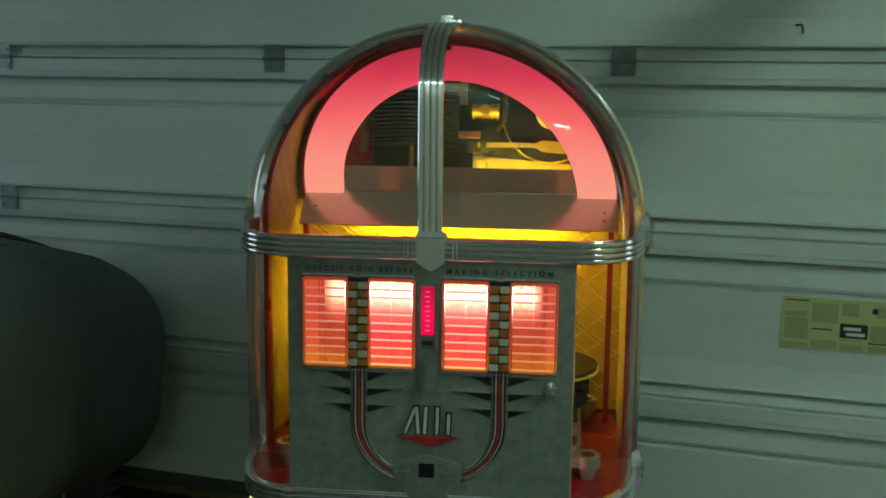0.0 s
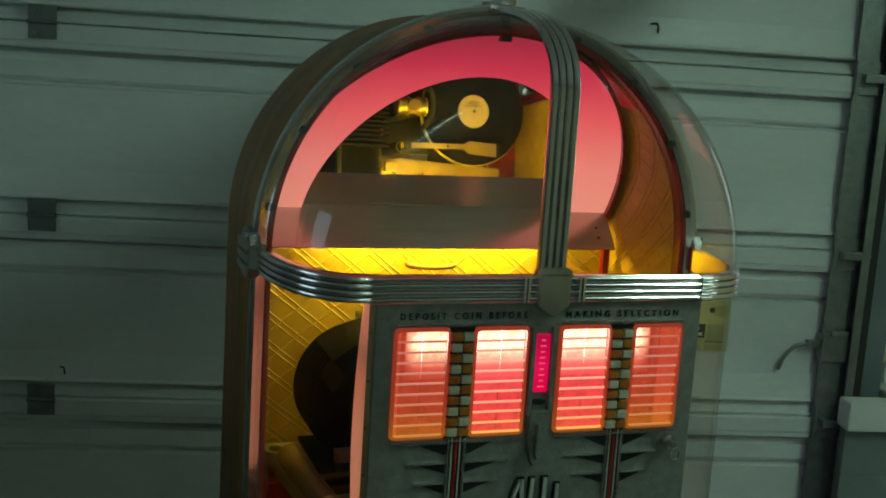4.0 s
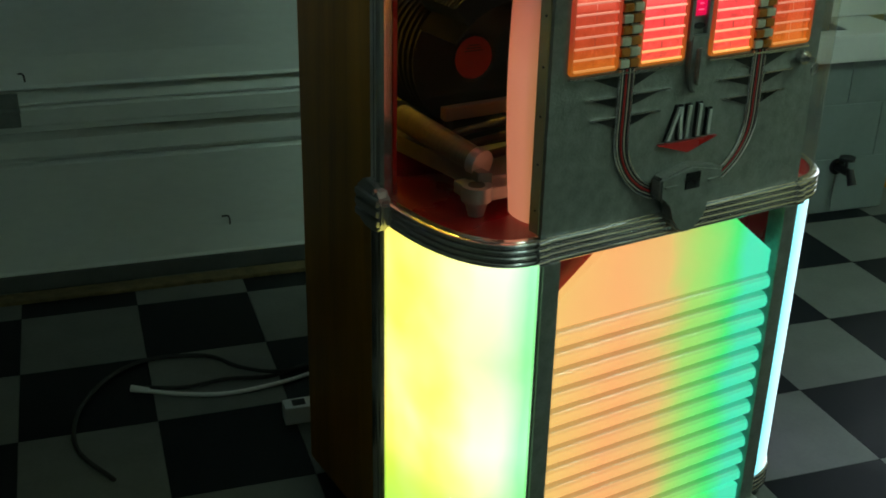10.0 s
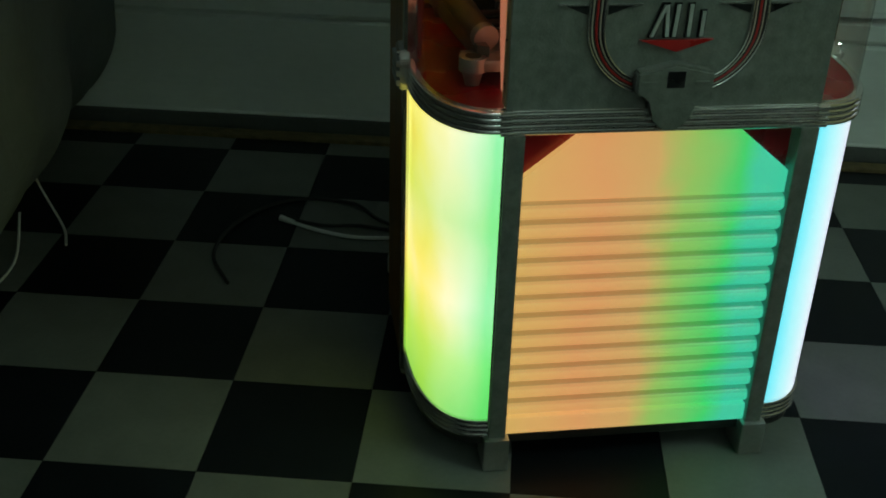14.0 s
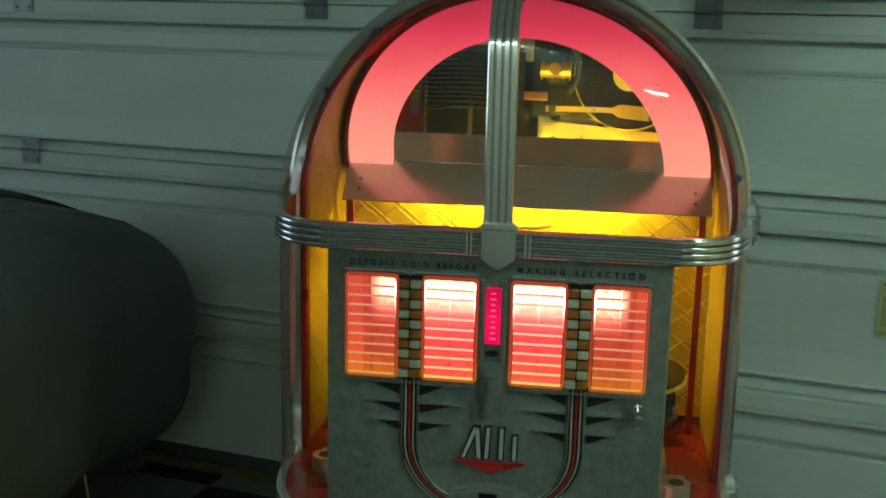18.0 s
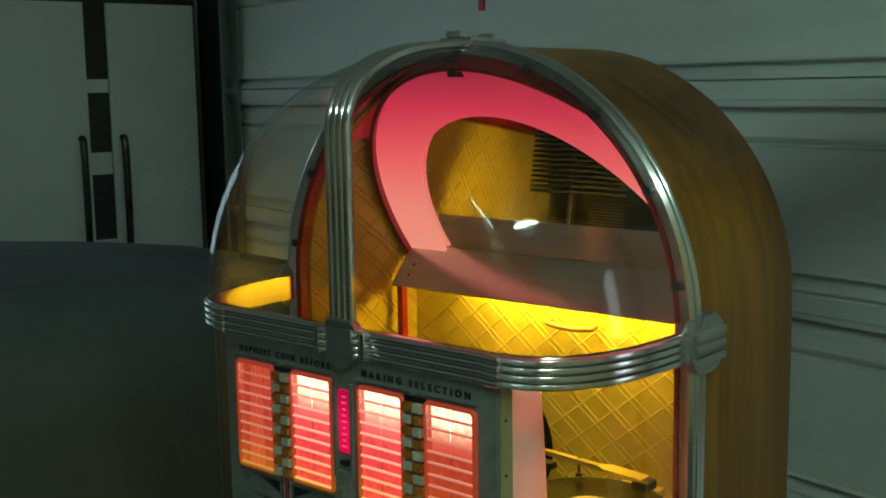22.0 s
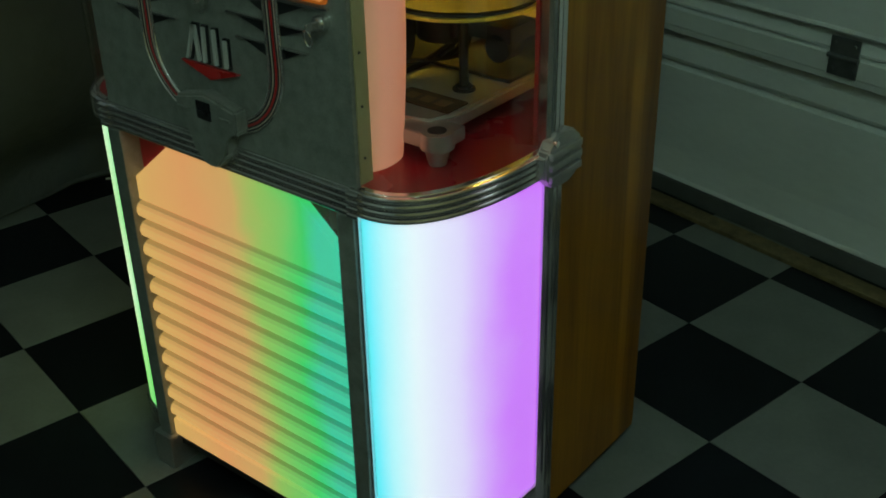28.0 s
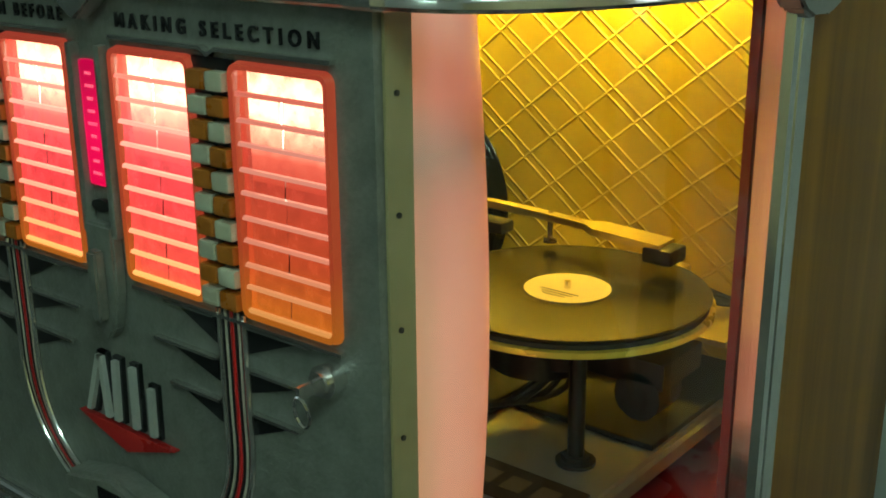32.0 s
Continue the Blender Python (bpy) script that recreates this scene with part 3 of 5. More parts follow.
# ---------------- the jukebox ----------------
JUKE_LABEL = "arched-top 1940s jukebox with walnut sides, chrome bands and glowing coloured plastics"
juke = thing("jukebox", JUKE_LABEL, "jukebox")

# walnut shell: an arch with thickness, open to the front
n = 88
bm = bmesh.new()
for_r = [(r, arch(r, 0.03, n)) for r in (HW - 0.022, HW)]
ins, outs = for_r[0][1], for_r[1][1]
rings = []
for (xi, zi), (xo, zo) in zip(ins, outs):
    rings.append([(xi, 0.285, zi), (xo, 0.285, zo), (xo, 0.600, zo), (xo * 0.995, 0.606, zo), (xi, 0.606, zi)])
part("cabinet_shell", strip(bm, rings, close_ring=True), WOOD, juke, "walnut veneered arched cabinet sides", smooth=True)
bm = bmesh.new()
prism(bm, arch(HW - 0.022, 0.03, n), 0.592, 0.604)
part("back_panel", bm, surface("brown_hardboard", (0.14, 0.08, 0.04), 0.8), juke)

# yellow quilted lining, sides and back


def quilt(name):
    m, nn, l, p = nodes_of(name)
    co = nn.new("ShaderNodeTexCoord")
    sep = nn.new("ShaderNodeSeparateXYZ")
    l.new(co.outputs["Object"], sep.inputs[0])
    s = nn.new("ShaderNodeMath")
    l.new(sep.outputs["X"], s.inputs[0])
    l.new(sep.outputs["Y"], s.inputs[1])
    tot = None
    for sg in (1, -1):
        k = nn.new("ShaderNodeMath")
        k.operation = "MULTIPLY_ADD"
        k.inputs[1].default_value = 1.25 * sg
        l.new(sep.outputs["Z"], k.inputs[0])
        l.new(s.outputs[0], k.inputs[2])
        for period in (0.072, 0.072):
            off = nn.new("ShaderNodeMath")
            off.operation = "ADD"
            off.inputs[1].default_value = 0.0 if tot is None else 0.017
            l.new(k.outputs[0], off.inputs[0])
            dv = nn.new("ShaderNodeMath")
            dv.operation = "PINGPONG"
            dv.inputs[1].default_value = period / 2
            l.new(off.outputs[0], dv.inputs[0])
            st = nn.new("ShaderNodeMapRange")
            st.inputs[1].default_value, st.inputs[2].default_value = 0.0, 0.0035
            st.inputs[3].default_value, st.inputs[4].default_value = 1.0, 0.0
            l.new(dv.outputs[0], st.inputs[0])
            if tot is None:
                tot = st.outputs[0]
            else:
                mx = nn.new("ShaderNodeMath")
                mx.operation = "MAXIMUM"
                l.new(tot, mx.inputs[0])
                l.new(st.outputs[0], mx.inputs[1])
                tot = mx.outputs[0]
    r = nn.new("ShaderNodeMix")
    r.data_type = "RGBA"
    r.inputs[6].default_value, r.inputs[7].default_value = (0.56, 0.40, 0.038, 1), (0.64, 0.48, 0.065, 1)
    l.new(tot, r.inputs[0])
    l.new(r.outputs[2], p.inputs["Base Color"])
    b = nn.new("ShaderNodeBump")
    b.inputs["Strength"].default_value, b.inputs["Distance"].default_value = 0.9, 0.003
    l.new(tot, b.inputs["Height"])
    l.new(b.outputs[0], p.inputs["Normal"])
    p.inputs["Roughness"].default_value = 0.4
    return m


QUILT = quilt("yellow_quilted_plastic")
bm = bmesh.new()
strip(bm, [[(x, 0.29, z), (x, 0.584, z)] for x, z in arch(HW - 0.0235, 0.76, n)])
part("side_lining", bm, QUILT, juke, "yellow quilted plastic lining", smooth=True)
bm = bmesh.new()
prism(bm, arch(HW - 0.024, 0.76, n), 0.582, 0.588)
part("back_lining", bm, QUILT, juke, "yellow quilted plastic back panel")

# metal rim round the front edge of the cabinet, ribbed
bm = bmesh.new()
RIMSEC = [(-0.014, 0.262), (0.002, 0.258), (0.008, 0.262), (0.009, 0.268), (0.005, 0.270), (0.009, 0.273), (0.009, 0.280), (0.004, 0.284), (-0.016, 0.286)]
rings = []
for k in range(n + 3):
    if k == 0 or k == n + 2:
        a, zc = (math.pi if k == 0 else 0.0), 0.05
    else:
        a, zc = math.pi * (1 - (k - 1) / n), SPRING
    rings.append([((HW + d) * math.cos(a), y, zc + ((HW + d) * math.sin(a) if zc == SPRING else 0)) for d, y in RIMSEC])
part("cabinet_rim", strip(bm, rings, close_ring=True), CHROME, juke, "bright metal rim round the cabinet front", smooth=True)

# clear dome
bm = bmesh.new()
rings = []
m_ = 20
for j in range(m_ + 1):
    ph = math.pi / 2 * j / m_
    inset, y = (HW - FRONT) * (1 - math.cos(ph) ** ROUND), RIM * (1 - math.sin(ph) ** ROUND) - 0.004
    rings.append([(x, y, z) for x, z in arch(HW - 0.004 - inset, 1.235, n)])
strip(bm, rings)
bm.faces.new([bm.verts.new(p) for p in rings[-1]])
bmesh.ops.remove_doubles(bm, verts=bm.verts, dist=1e-5)
part("dome", bm, CLEAR, juke, "clear moulded plastic dome", smooth=True)
for s in (-1, 1):
    bm = bmesh.new()
    strip(bm, [[(x, y, 0.750), (x, y, 1.217)] for x, y in corner(s, -0.004)])
    part("side_window", bm, CLEAR, juke, "clear curved side window", smooth=True)

# bands
for z, nm in ((1.214, "upper_band"), (0.706, "lower_band")):
    fr = band([(-0.272, -0.004, 0, -1), (0.272, -0.004, 0, -1)], z)
    part(nm, fr, CHROME, juke, "ribbed metal band across the front")
    for s in (-1, 1):
        pts = corner(s)
        w = with_normals(pts)
        pl = [(x, y, nx if s > 0 else -nx, ny if s > 0 else -ny) for x, y, nx, ny in w]
        part("corner_band", band(pl, z), CHROME, juke, "ribbed metal band round the corner", smooth=True)
        part("band_joint", band([(s * 0.277 - 0.010, -0.004, 0, -1), (s * 0.277 + 0.010, -0.003, 0, -1)], z, 0.004), CHROME, juke)

# selector panel
WIN = [(-0.2445, -0.160), (-0.117, -0.030), (0.027, 0.113), (0.156, 0.2420)]
WZ0, WZ1 = 1.003, 1.173


def pierced(x_cuts, z_cuts, holes, y0, y1, bevel):
    """A plate cut into cells along x and z, without those in holes."""
    bm = bmesh.new()
    nx, nz = len(x_cuts) - 1, len(z_cuts) - 1
    g = {(i, j, d): bm.verts.new((x_cuts[i], (y0, y1)[d], z_cuts[j])) for i in range(nx + 1) for j in range(nz + 1) for d in (0, 1)}
    solid = {(i, j) for i in range(nx) for j in range(nz)} - set(holes)
    for i, j in sorted(solid):
        for d in (0, 1):
            bm.faces.new((g[i, j, d], g[i + 1, j, d], g[i + 1, j + 1, d], g[i, j + 1, d]))
        for di, dj, p, q in ((-1, 0, (0, 0), (0, 1)), (1, 0, (1, 0), (1, 1)), (0, -1, (0, 0), (1, 0)), (0, 1, (0, 1), (1, 1))):
            if (i + di, j + dj) not in solid:
                p, q = (i + p[0], j + p[1]), (i + q[0], j + q[1])
                bm.faces.new((g[*p, 0], g[*q, 0], g[*q, 1], g[*p, 1]))
    rim = [e for e in bm.edges if all(v.co.y == y0 for v in e.verts) and (all(abs(v.co.x) == x_cuts[-1] for v in e.verts) or all(v.co.z in (z_cuts[0], z_cuts[-1]) for v in e.verts))]
    bmesh.ops.bevel(bm, geom=rim, offset=bevel, segments=2, affect="EDGES")
    return bm


bm = pierced([-0.276] + [x for w in WIN for x in w] + [0.276], [0.748, WZ0, WZ1, 1.216], [(1, 1), (3, 1), (5, 1), (7, 1)], 0.0, 0.009, 0.003)
panel = part("selector_panel", bm, GREY, juke, "grey hammered metal selector panel")


def title_card(name, stops, strength, clearness):
    """Back-lit printed plastic that lets part of the lamp behind show through, unevenly."""
    m = glow(name, stops, "Z", WZ0, WZ1, strength, None, base=(0.07, 0.015, 0.006), wave=0.12)
    n, l = m.node_tree.nodes, m.node_tree.links
    out, p = n["Material Output"], n["Principled BSDF"]
    co, nz, mr = n.new("ShaderNodeTexCoord"), n.new("ShaderNodeTexNoise"), n.new("ShaderNodeMapRange")
    nz.inputs["Scale"].default_value, nz.inputs["Detail"].default_value = 90, 3
    l.new(co.outputs["Object"], nz.inputs[0])
    mr.inputs[1].default_value, mr.inputs[2].default_value = 0.3, 0.7
    mr.inputs[3].default_value, mr.inputs[4].default_value = clearness - 0.12, clearness + 0.12
    l.new(nz.outputs[0], mr.inputs[0])
    tr, mx = n.new("ShaderNodeBsdfTransparent"), n.new("ShaderNodeMixShader")
    tr.inputs[0].default_value = (1.0, 0.55, 0.42, 1)
    l.new(mr.outputs[0], mx.inputs[0])
    l.new(p.outputs[0], mx.inputs[1])
    l.new(tr.outputs[0], mx.inputs[2])
    l.new(mx.outputs[0], out.inputs[0])
    return m


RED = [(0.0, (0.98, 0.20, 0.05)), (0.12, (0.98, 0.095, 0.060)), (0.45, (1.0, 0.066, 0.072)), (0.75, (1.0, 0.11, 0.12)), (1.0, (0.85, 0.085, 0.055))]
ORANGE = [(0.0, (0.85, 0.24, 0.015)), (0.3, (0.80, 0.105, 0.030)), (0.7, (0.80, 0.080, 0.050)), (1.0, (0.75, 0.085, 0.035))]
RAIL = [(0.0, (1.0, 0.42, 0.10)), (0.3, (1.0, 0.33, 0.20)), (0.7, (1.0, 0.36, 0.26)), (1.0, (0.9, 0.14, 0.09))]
# outer cards and rails are dimmer copies: the lamp's fall-off put into colour
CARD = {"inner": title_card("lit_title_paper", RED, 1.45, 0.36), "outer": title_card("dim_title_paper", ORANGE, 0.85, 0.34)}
# light caught along the rails is put into their own glow
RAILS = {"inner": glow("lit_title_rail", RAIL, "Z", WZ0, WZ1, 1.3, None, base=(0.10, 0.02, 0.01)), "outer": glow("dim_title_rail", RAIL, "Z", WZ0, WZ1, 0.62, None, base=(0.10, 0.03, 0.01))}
EDGE = glow("amber_edge", [(0.0, (1.0, 0.26, 0.02)), (0.3, (0.90, 0.10, 0.04)), (1.0, (0.90, 0.10, 0.06))], "Z", WZ0, WZ1, 0.30, None, base=(0.16, 0.05, 0.01))


def rounded(x0, x1, z0, z1, r, n=5):
    """The outline of a rectangle with round corners."""
    out = []
    for cx, cz, a0 in ((x1 - r, z1 - r, 0), (x0 + r, z1 - r, 90), (x0 + r, z0 + r, 180), (x1 - r, z0 + r, 270)):
        out += [(cx + r * math.cos(radians(a0 + 90 * k / n)), cz + r * math.sin(radians(a0 + 90 * k / n))) for k in range(n + 1)]
    return out


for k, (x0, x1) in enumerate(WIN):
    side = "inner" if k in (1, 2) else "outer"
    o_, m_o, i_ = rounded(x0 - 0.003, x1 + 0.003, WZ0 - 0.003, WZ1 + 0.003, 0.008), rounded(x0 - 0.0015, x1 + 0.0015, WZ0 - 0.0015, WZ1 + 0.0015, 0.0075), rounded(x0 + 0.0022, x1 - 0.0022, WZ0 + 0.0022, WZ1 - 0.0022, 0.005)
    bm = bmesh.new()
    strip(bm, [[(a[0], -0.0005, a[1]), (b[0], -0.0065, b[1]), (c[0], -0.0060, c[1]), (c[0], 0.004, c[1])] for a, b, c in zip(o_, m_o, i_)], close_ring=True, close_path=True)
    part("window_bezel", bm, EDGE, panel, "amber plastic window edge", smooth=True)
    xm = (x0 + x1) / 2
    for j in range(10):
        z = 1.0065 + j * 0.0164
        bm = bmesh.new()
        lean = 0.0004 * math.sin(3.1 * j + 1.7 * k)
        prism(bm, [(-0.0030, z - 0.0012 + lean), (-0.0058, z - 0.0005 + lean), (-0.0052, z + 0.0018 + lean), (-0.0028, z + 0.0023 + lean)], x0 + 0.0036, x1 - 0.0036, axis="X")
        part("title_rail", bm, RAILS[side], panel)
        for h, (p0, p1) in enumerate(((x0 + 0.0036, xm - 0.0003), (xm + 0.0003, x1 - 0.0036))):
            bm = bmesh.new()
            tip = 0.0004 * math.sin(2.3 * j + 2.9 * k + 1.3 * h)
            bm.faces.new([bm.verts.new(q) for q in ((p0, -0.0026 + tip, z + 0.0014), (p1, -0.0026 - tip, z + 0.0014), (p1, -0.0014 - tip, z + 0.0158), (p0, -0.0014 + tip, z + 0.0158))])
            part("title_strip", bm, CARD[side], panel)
# lamp behind the title windows in its own hollow
LAMP = glow("lit_selector_lamp", [(0.0, (0.02, 0.006, 0.003)), (0.18, (0.10, 0.045, 0.035)), (0.36, (0.50, 0.36, 0.28)), (0.48, (1.0, 0.85, 0.66)), (0.66, (1.0, 0.85, 0.66)), (0.84, (0.30, 0.15, 0.10)), (1.0, (0.02, 0.006, 0.003))], "Z", 1.080, 1.186, 9.0,
            ("X", -0.215, 0.215, [(0.0, (0.0, 0.0, 0.0)), (0.05, (1, 1, 1)), (0.95, (1, 1, 1)), (1.0, (0.0, 0.0, 0.0))]), base=(0.4, 0.2, 0.15))
part("selector_lamp", boxed(-0.215, 0.215, 0.046, 0.052, 1.080, 1.186, bevel=0.002), LAMP, panel, "glowing lamp behind the title windows")
# selector buttons in two columns, alternately amber and ivory
AMBER = surface("amber_button", (0.45, 0.14, 0.02), 0.3, 0, 0.2, 40, 200, 0.05)
IVORY = surface("ivory_button", (0.55, 0.52, 0.40), 0.3, 0, 0.1, 40, 200, 0.05)
for xc in (-0.1385, 0.1345):
    part("button_slot", boxed(xc - 0.0205, xc + 0.0205, -0.002, 0.002, 1.000, 1.176), BLACKP, panel)
    for j in range(10):
        z = 1.0105 + j * 0.0168
        for c in (0, 1):
            x0 = xc - 0.0185 + c * 0.0190
            part("selector_button", boxed(x0, x0 + 0.0175, -0.010, 0.002, z - 0.0065, z + 0.0065, bevel=0.0025), AMBER if (j + c) % 2 else IVORY, panel)
# red number window, slot and coin return lever down the middle
MAG = glow("lit_magenta_window", [(0.0, (0.72, 0.0, 0.055)), (0.5, (0.88, 0.003, 0.085)), (1.0, (0.50, 0.0, 0.05))], "Z", 1.068, 1.168, 0.9, base=(0.08, 0.0, 0.01), wave=0.2)
part("number_window", boxed(-0.0155, 0.0095, -0.004, 0.003, 1.068, 1.163, bevel=0.003), MAG, panel, "glowing magenta number window")
for q in ((-0.0165, -0.0245), (0.0105, 0.0185)):
    part("window_cheek", boxed(*sorted(q), -0.008, 0.002, 1.030, 1.175, bevel=0.003), GREY, panel)
NUMBER = glow("pale_number", [(0, (1, 0.03, 0.13)), (1, (1, 0.03, 0.13))], "Z", 0, 2, 0.95)
for j, wide in enumerate((0.9, 0.6, 0.8, 0.5, 0.9, 0.7, 0.55, 0.8, 0.6)):
    part("print_mark", boxed(-0.003 - 0.006 * wide, -0.003 + 0.006 * wide, -0.0046, -0.0035, 1.077 + j * 0.0094, 1.0792 + j * 0.0094), NUMBER, panel)
bm = bmesh.new()
disc(bm, (-0.003, -0.003, 1.053), 0.009, 0.004, 20, (0, 1, 0))
bmesh.ops.scale(bm, vec=(1.25, 1, 0.55), space=Matrix.Translation((0.003, 0, -1.053)), verts=bm.verts)
part("return_slot", bm, BLACKP, panel)
bm = bmesh.new()
prism(bm, [(-0.020, 1.040), (0.014, 1.040), (0.014, 0.985), (0.006, 0.955), (-0.003, 0.945), (-0.012, 0.955), (-0.020, 0.985)], -0.010, 0.001)
bmesh.ops.bevel(bm, geom=list(bm.edges), offset=0.002, segments=2, affect="EDGES")
part("lever_plate", bm, GREY, panel)
bm = bmesh.new()
prism(bm, [(-0.009, 1.020), (0.003, 1.020), (0.003, 0.968), (0.0, 0.962), (-0.006, 0.962), (-0.009, 0.968)], -0.019, -0.009)
bmesh.ops.bevel(bm, geom=list(bm.edges), offset=0.0018, segments=2, affect="EDGES")
part("return_lever", bm, GREY, panel, "flat grey coin return lever", smooth=True)
# thin bright ledges over the windows, notched above the buttons
for x0, xn, x1 in ((-0.246, -0.1385, -0.030), (0.027, 0.1345, 0.246)):
    bm = bmesh.new()
    prism(bm, [(x0, 1.1805), (xn - 0.007, 1.1805), (xn, 1.1765), (xn + 0.007, 1.1805), (x1, 1.1805), (x1, 1.1835), (xn + 0.008, 1.1835), (xn, 1.1795), (xn - 0.008, 1.1835), (x0, 1.1835)], -0.006, 0.001)
    part("ledge", bm, CHROME, panel)
    part("ledge", boxed(x0, x1, -0.005, 0.001, 0.9935, 0.9965), CHROME, panel)


def words(text, x0, x1, z, h, material, parent):
    """Raised lettering in the built-in font, fitted between x0 and x1."""
    cu = bpy.data.curves.new("words", "FONT")
    cu.body, cu.size, cu.extrude, cu.space_character = text, h * 1.45, 0.0008, 1.75
    cu.offset = 0.0003
    ob = bpy.data.objects.new("words", cu)
    scene.collection.objects.link(ob)
    bpy.context.view_layer.update()
    me = bpy.data.meshes.new_from_object(ob.evaluated_get(bpy.context.evaluated_depsgraph_get()))
    bpy.data.objects.remove(ob)
    xs = [v.co.x for v in me.vertices]
    k = (x1 - x0) / (max(xs) - min(xs))
    me.transform(Matrix.Translation((x0, -0.0015, z)) @ Matrix.Rotation(math.pi / 2, 4, "X") @ Matrix.Diagonal((k, 1, 1, 1)) @ Matrix.Translation((-min(xs), 0, 0)))
    me.materials.append(material)
    w = new("lettering", me)
    w.parent = parent
    return w


words("DEPOSIT COIN BEFORE", -0.239, -0.033, 1.1890, 0.0098, BLACKP, panel)
words("MAKING SELECTION", 0.033, 0.234, 1.1890, 0.0098, BLACKP, panel)

CREAM = surface("cream_enamel", (0.50, 0.46, 0.38), 0.35)
# fins and the ribbed bars that run down and curl to the coin slot
for xc, s in ((-0.137, 1), (0.137, -1)):
    for z, l0, l1 in ((0.993, 0.062, 0.055), (0.960, 0.060, 0.070), (0.927, 0.048, 0.055)):
        for sg, ln in ((-1, l0 if s > 0 else l1), (1, l1 if s > 0 else l0)):
            part("fin_line", boxed(*sorted((xc + sg * 0.018, xc + sg * (0.018 + ln))), -0.005, 0.001, z - 0.0015, z + 0.001), CHROME, panel)
            bm = bmesh.new()
            b = 0.60 if z > 0.98 else 0.45
            pts = [(xc + sg * 0.017, z - 0.0025), (xc + sg * (0.017 + ln * 0.75), z - 0.0025), (xc + sg * 0.017, z - 0.022 * (b + 0.35))]
            prism(bm, pts, -0.0025, 0.001)
            part("fin", bm, BLACKP, panel, "black enamelled pointed fin")
    for off, r, mt in ((-0.0130, 0.0022, CHROME), (-0.0098, 0.0021, BLACKP), (-0.0068, 0.0018, CREAM), (-0.0036, 0.0021, BLACKP), (0.0, 0.0026, REDT), (0.0036, 0.0021, BLACKP), (0.0068, 0.0018, CREAM), (0.0098, 0.0021, BLACKP), (0.0130, 0.0022, CHROME)):
        x = xc + off
        inner = off * s        # positive: towards the middle
        pts = [(x, 1.0), (x, 0.93), (x, 0.885), (x + s * (0.006 - inner * 0.05), 0.855 + inner * 0.15), (x + s * (0.022 - inner * 0.35), 0.826 + inner * 0.55), (x + s * (0.046 - inner * 0.8), 0.803 + inner * 0.8), (x + s * (0.070 - inner * 1.2), 0.790 + inner * 0.9)]
        bm = bmesh.new()
        tube(bm, bent([(p[0], -0.0005 - 0.0015 * (mt is CHROME), p[1]) for p in pts], 6), r, 8)
        part("ribbed_bar", bm, mt, panel, "", smooth=True)
PALE = surface("bright_satin_metal", (0.72, 0.73, 0.70), 0.35, 0.4)
# maker's mark: plain raised bars, bright with a dark edge, over a red wedge
for x0, x1, z1, lean in ((-0.048, -0.042, 0.926, 0.020), (-0.022, -0.016, 0.926, -0.004), (-0.010, -0.004, 0.926, 0.003), (0.014, 0.020, 0.926, 0.001), (0.036, 0.042, 0.914, 0.001)):
    for grow, y, mt, nm in ((0.0026, -0.004, BLACKP, "mark_edge"), (0.0, -0.008, PALE, "mark_bar")):
        bm = bmesh.new()
        prism(bm, [(x0 - grow, 0.873 - grow), (x1 + grow, 0.873 - grow), (x1 + lean + grow, z1 + grow), (x0 + lean - grow, z1 + grow)], y, 0.001)
        part(nm, bm, mt, panel)
bm = bmesh.new()
prism(bm, [(-0.063, 0.867), (0.063, 0.867), (0.0, 0.847)], -0.006, 0.001)
part("red_wedge", bm, REDT, panel, "red enamelled wedge")
# coin slot plate hanging over the lower band
bm = bmesh.new()
prism(bm, [(-0.066, 0.817), (0.0, 0.832), (0.066, 0.817), (0.066, 0.782), (0.056, 0.775), (0.038, 0.770), (0.036, 0.738), (0.016, 0.717), (0.0, 0.713), (-0.016, 0.717), (-0.036, 0.738), (-0.038, 0.770), (-0.056, 0.775), (-0.066, 0.782)], -0.026, 0.001)
bmesh.ops.bevel(bm, geom=list(bm.edges), offset=0.004, segments=2, affect="EDGES")
coin = part("coin_plate", bm, GREY, juke, "grey cast metal coin slot plate", smooth=True)
part("coin_hole", boxed(-0.015, 0.015, -0.0275, -0.02, 0.792, 0.820), BLACKP, coin, "dark square coin opening")
for x in (-0.045, 0.045):
    part("coin_rib", boxed(x - 0.012, x + 0.012, -0.0295, -0.024, 0.800, 0.8035, bevel=0.001), GREY, coin)
# lock with its key
bm = bmesh.new()
rod(bm, (0.235, 0.0, 0.977), (0.235, -0.012, 0.977), 0.0115, 20)
rod(bm, (0.235, -0.012, 0.977), (0.235, -0.017, 0.977), 0.008, 20)
part("lock", bm, CHROME, panel, smooth=True)
bm = bmesh.new()
box(bm, 0.2335, 0.2365, -0.034, -0.016, 0.972, 0.981)
tube(bm, [(0.236 + 0.0065 * math.cos(k * 0.4), -0.032 - 0.002 * math.sin(k * 0.4), 0.963 + 0.011 * math.sin(k * 0.4)) for k in range(17)], 0.0014, 6)
part("key", bm, CHROME, panel, "small key hanging in the lock")
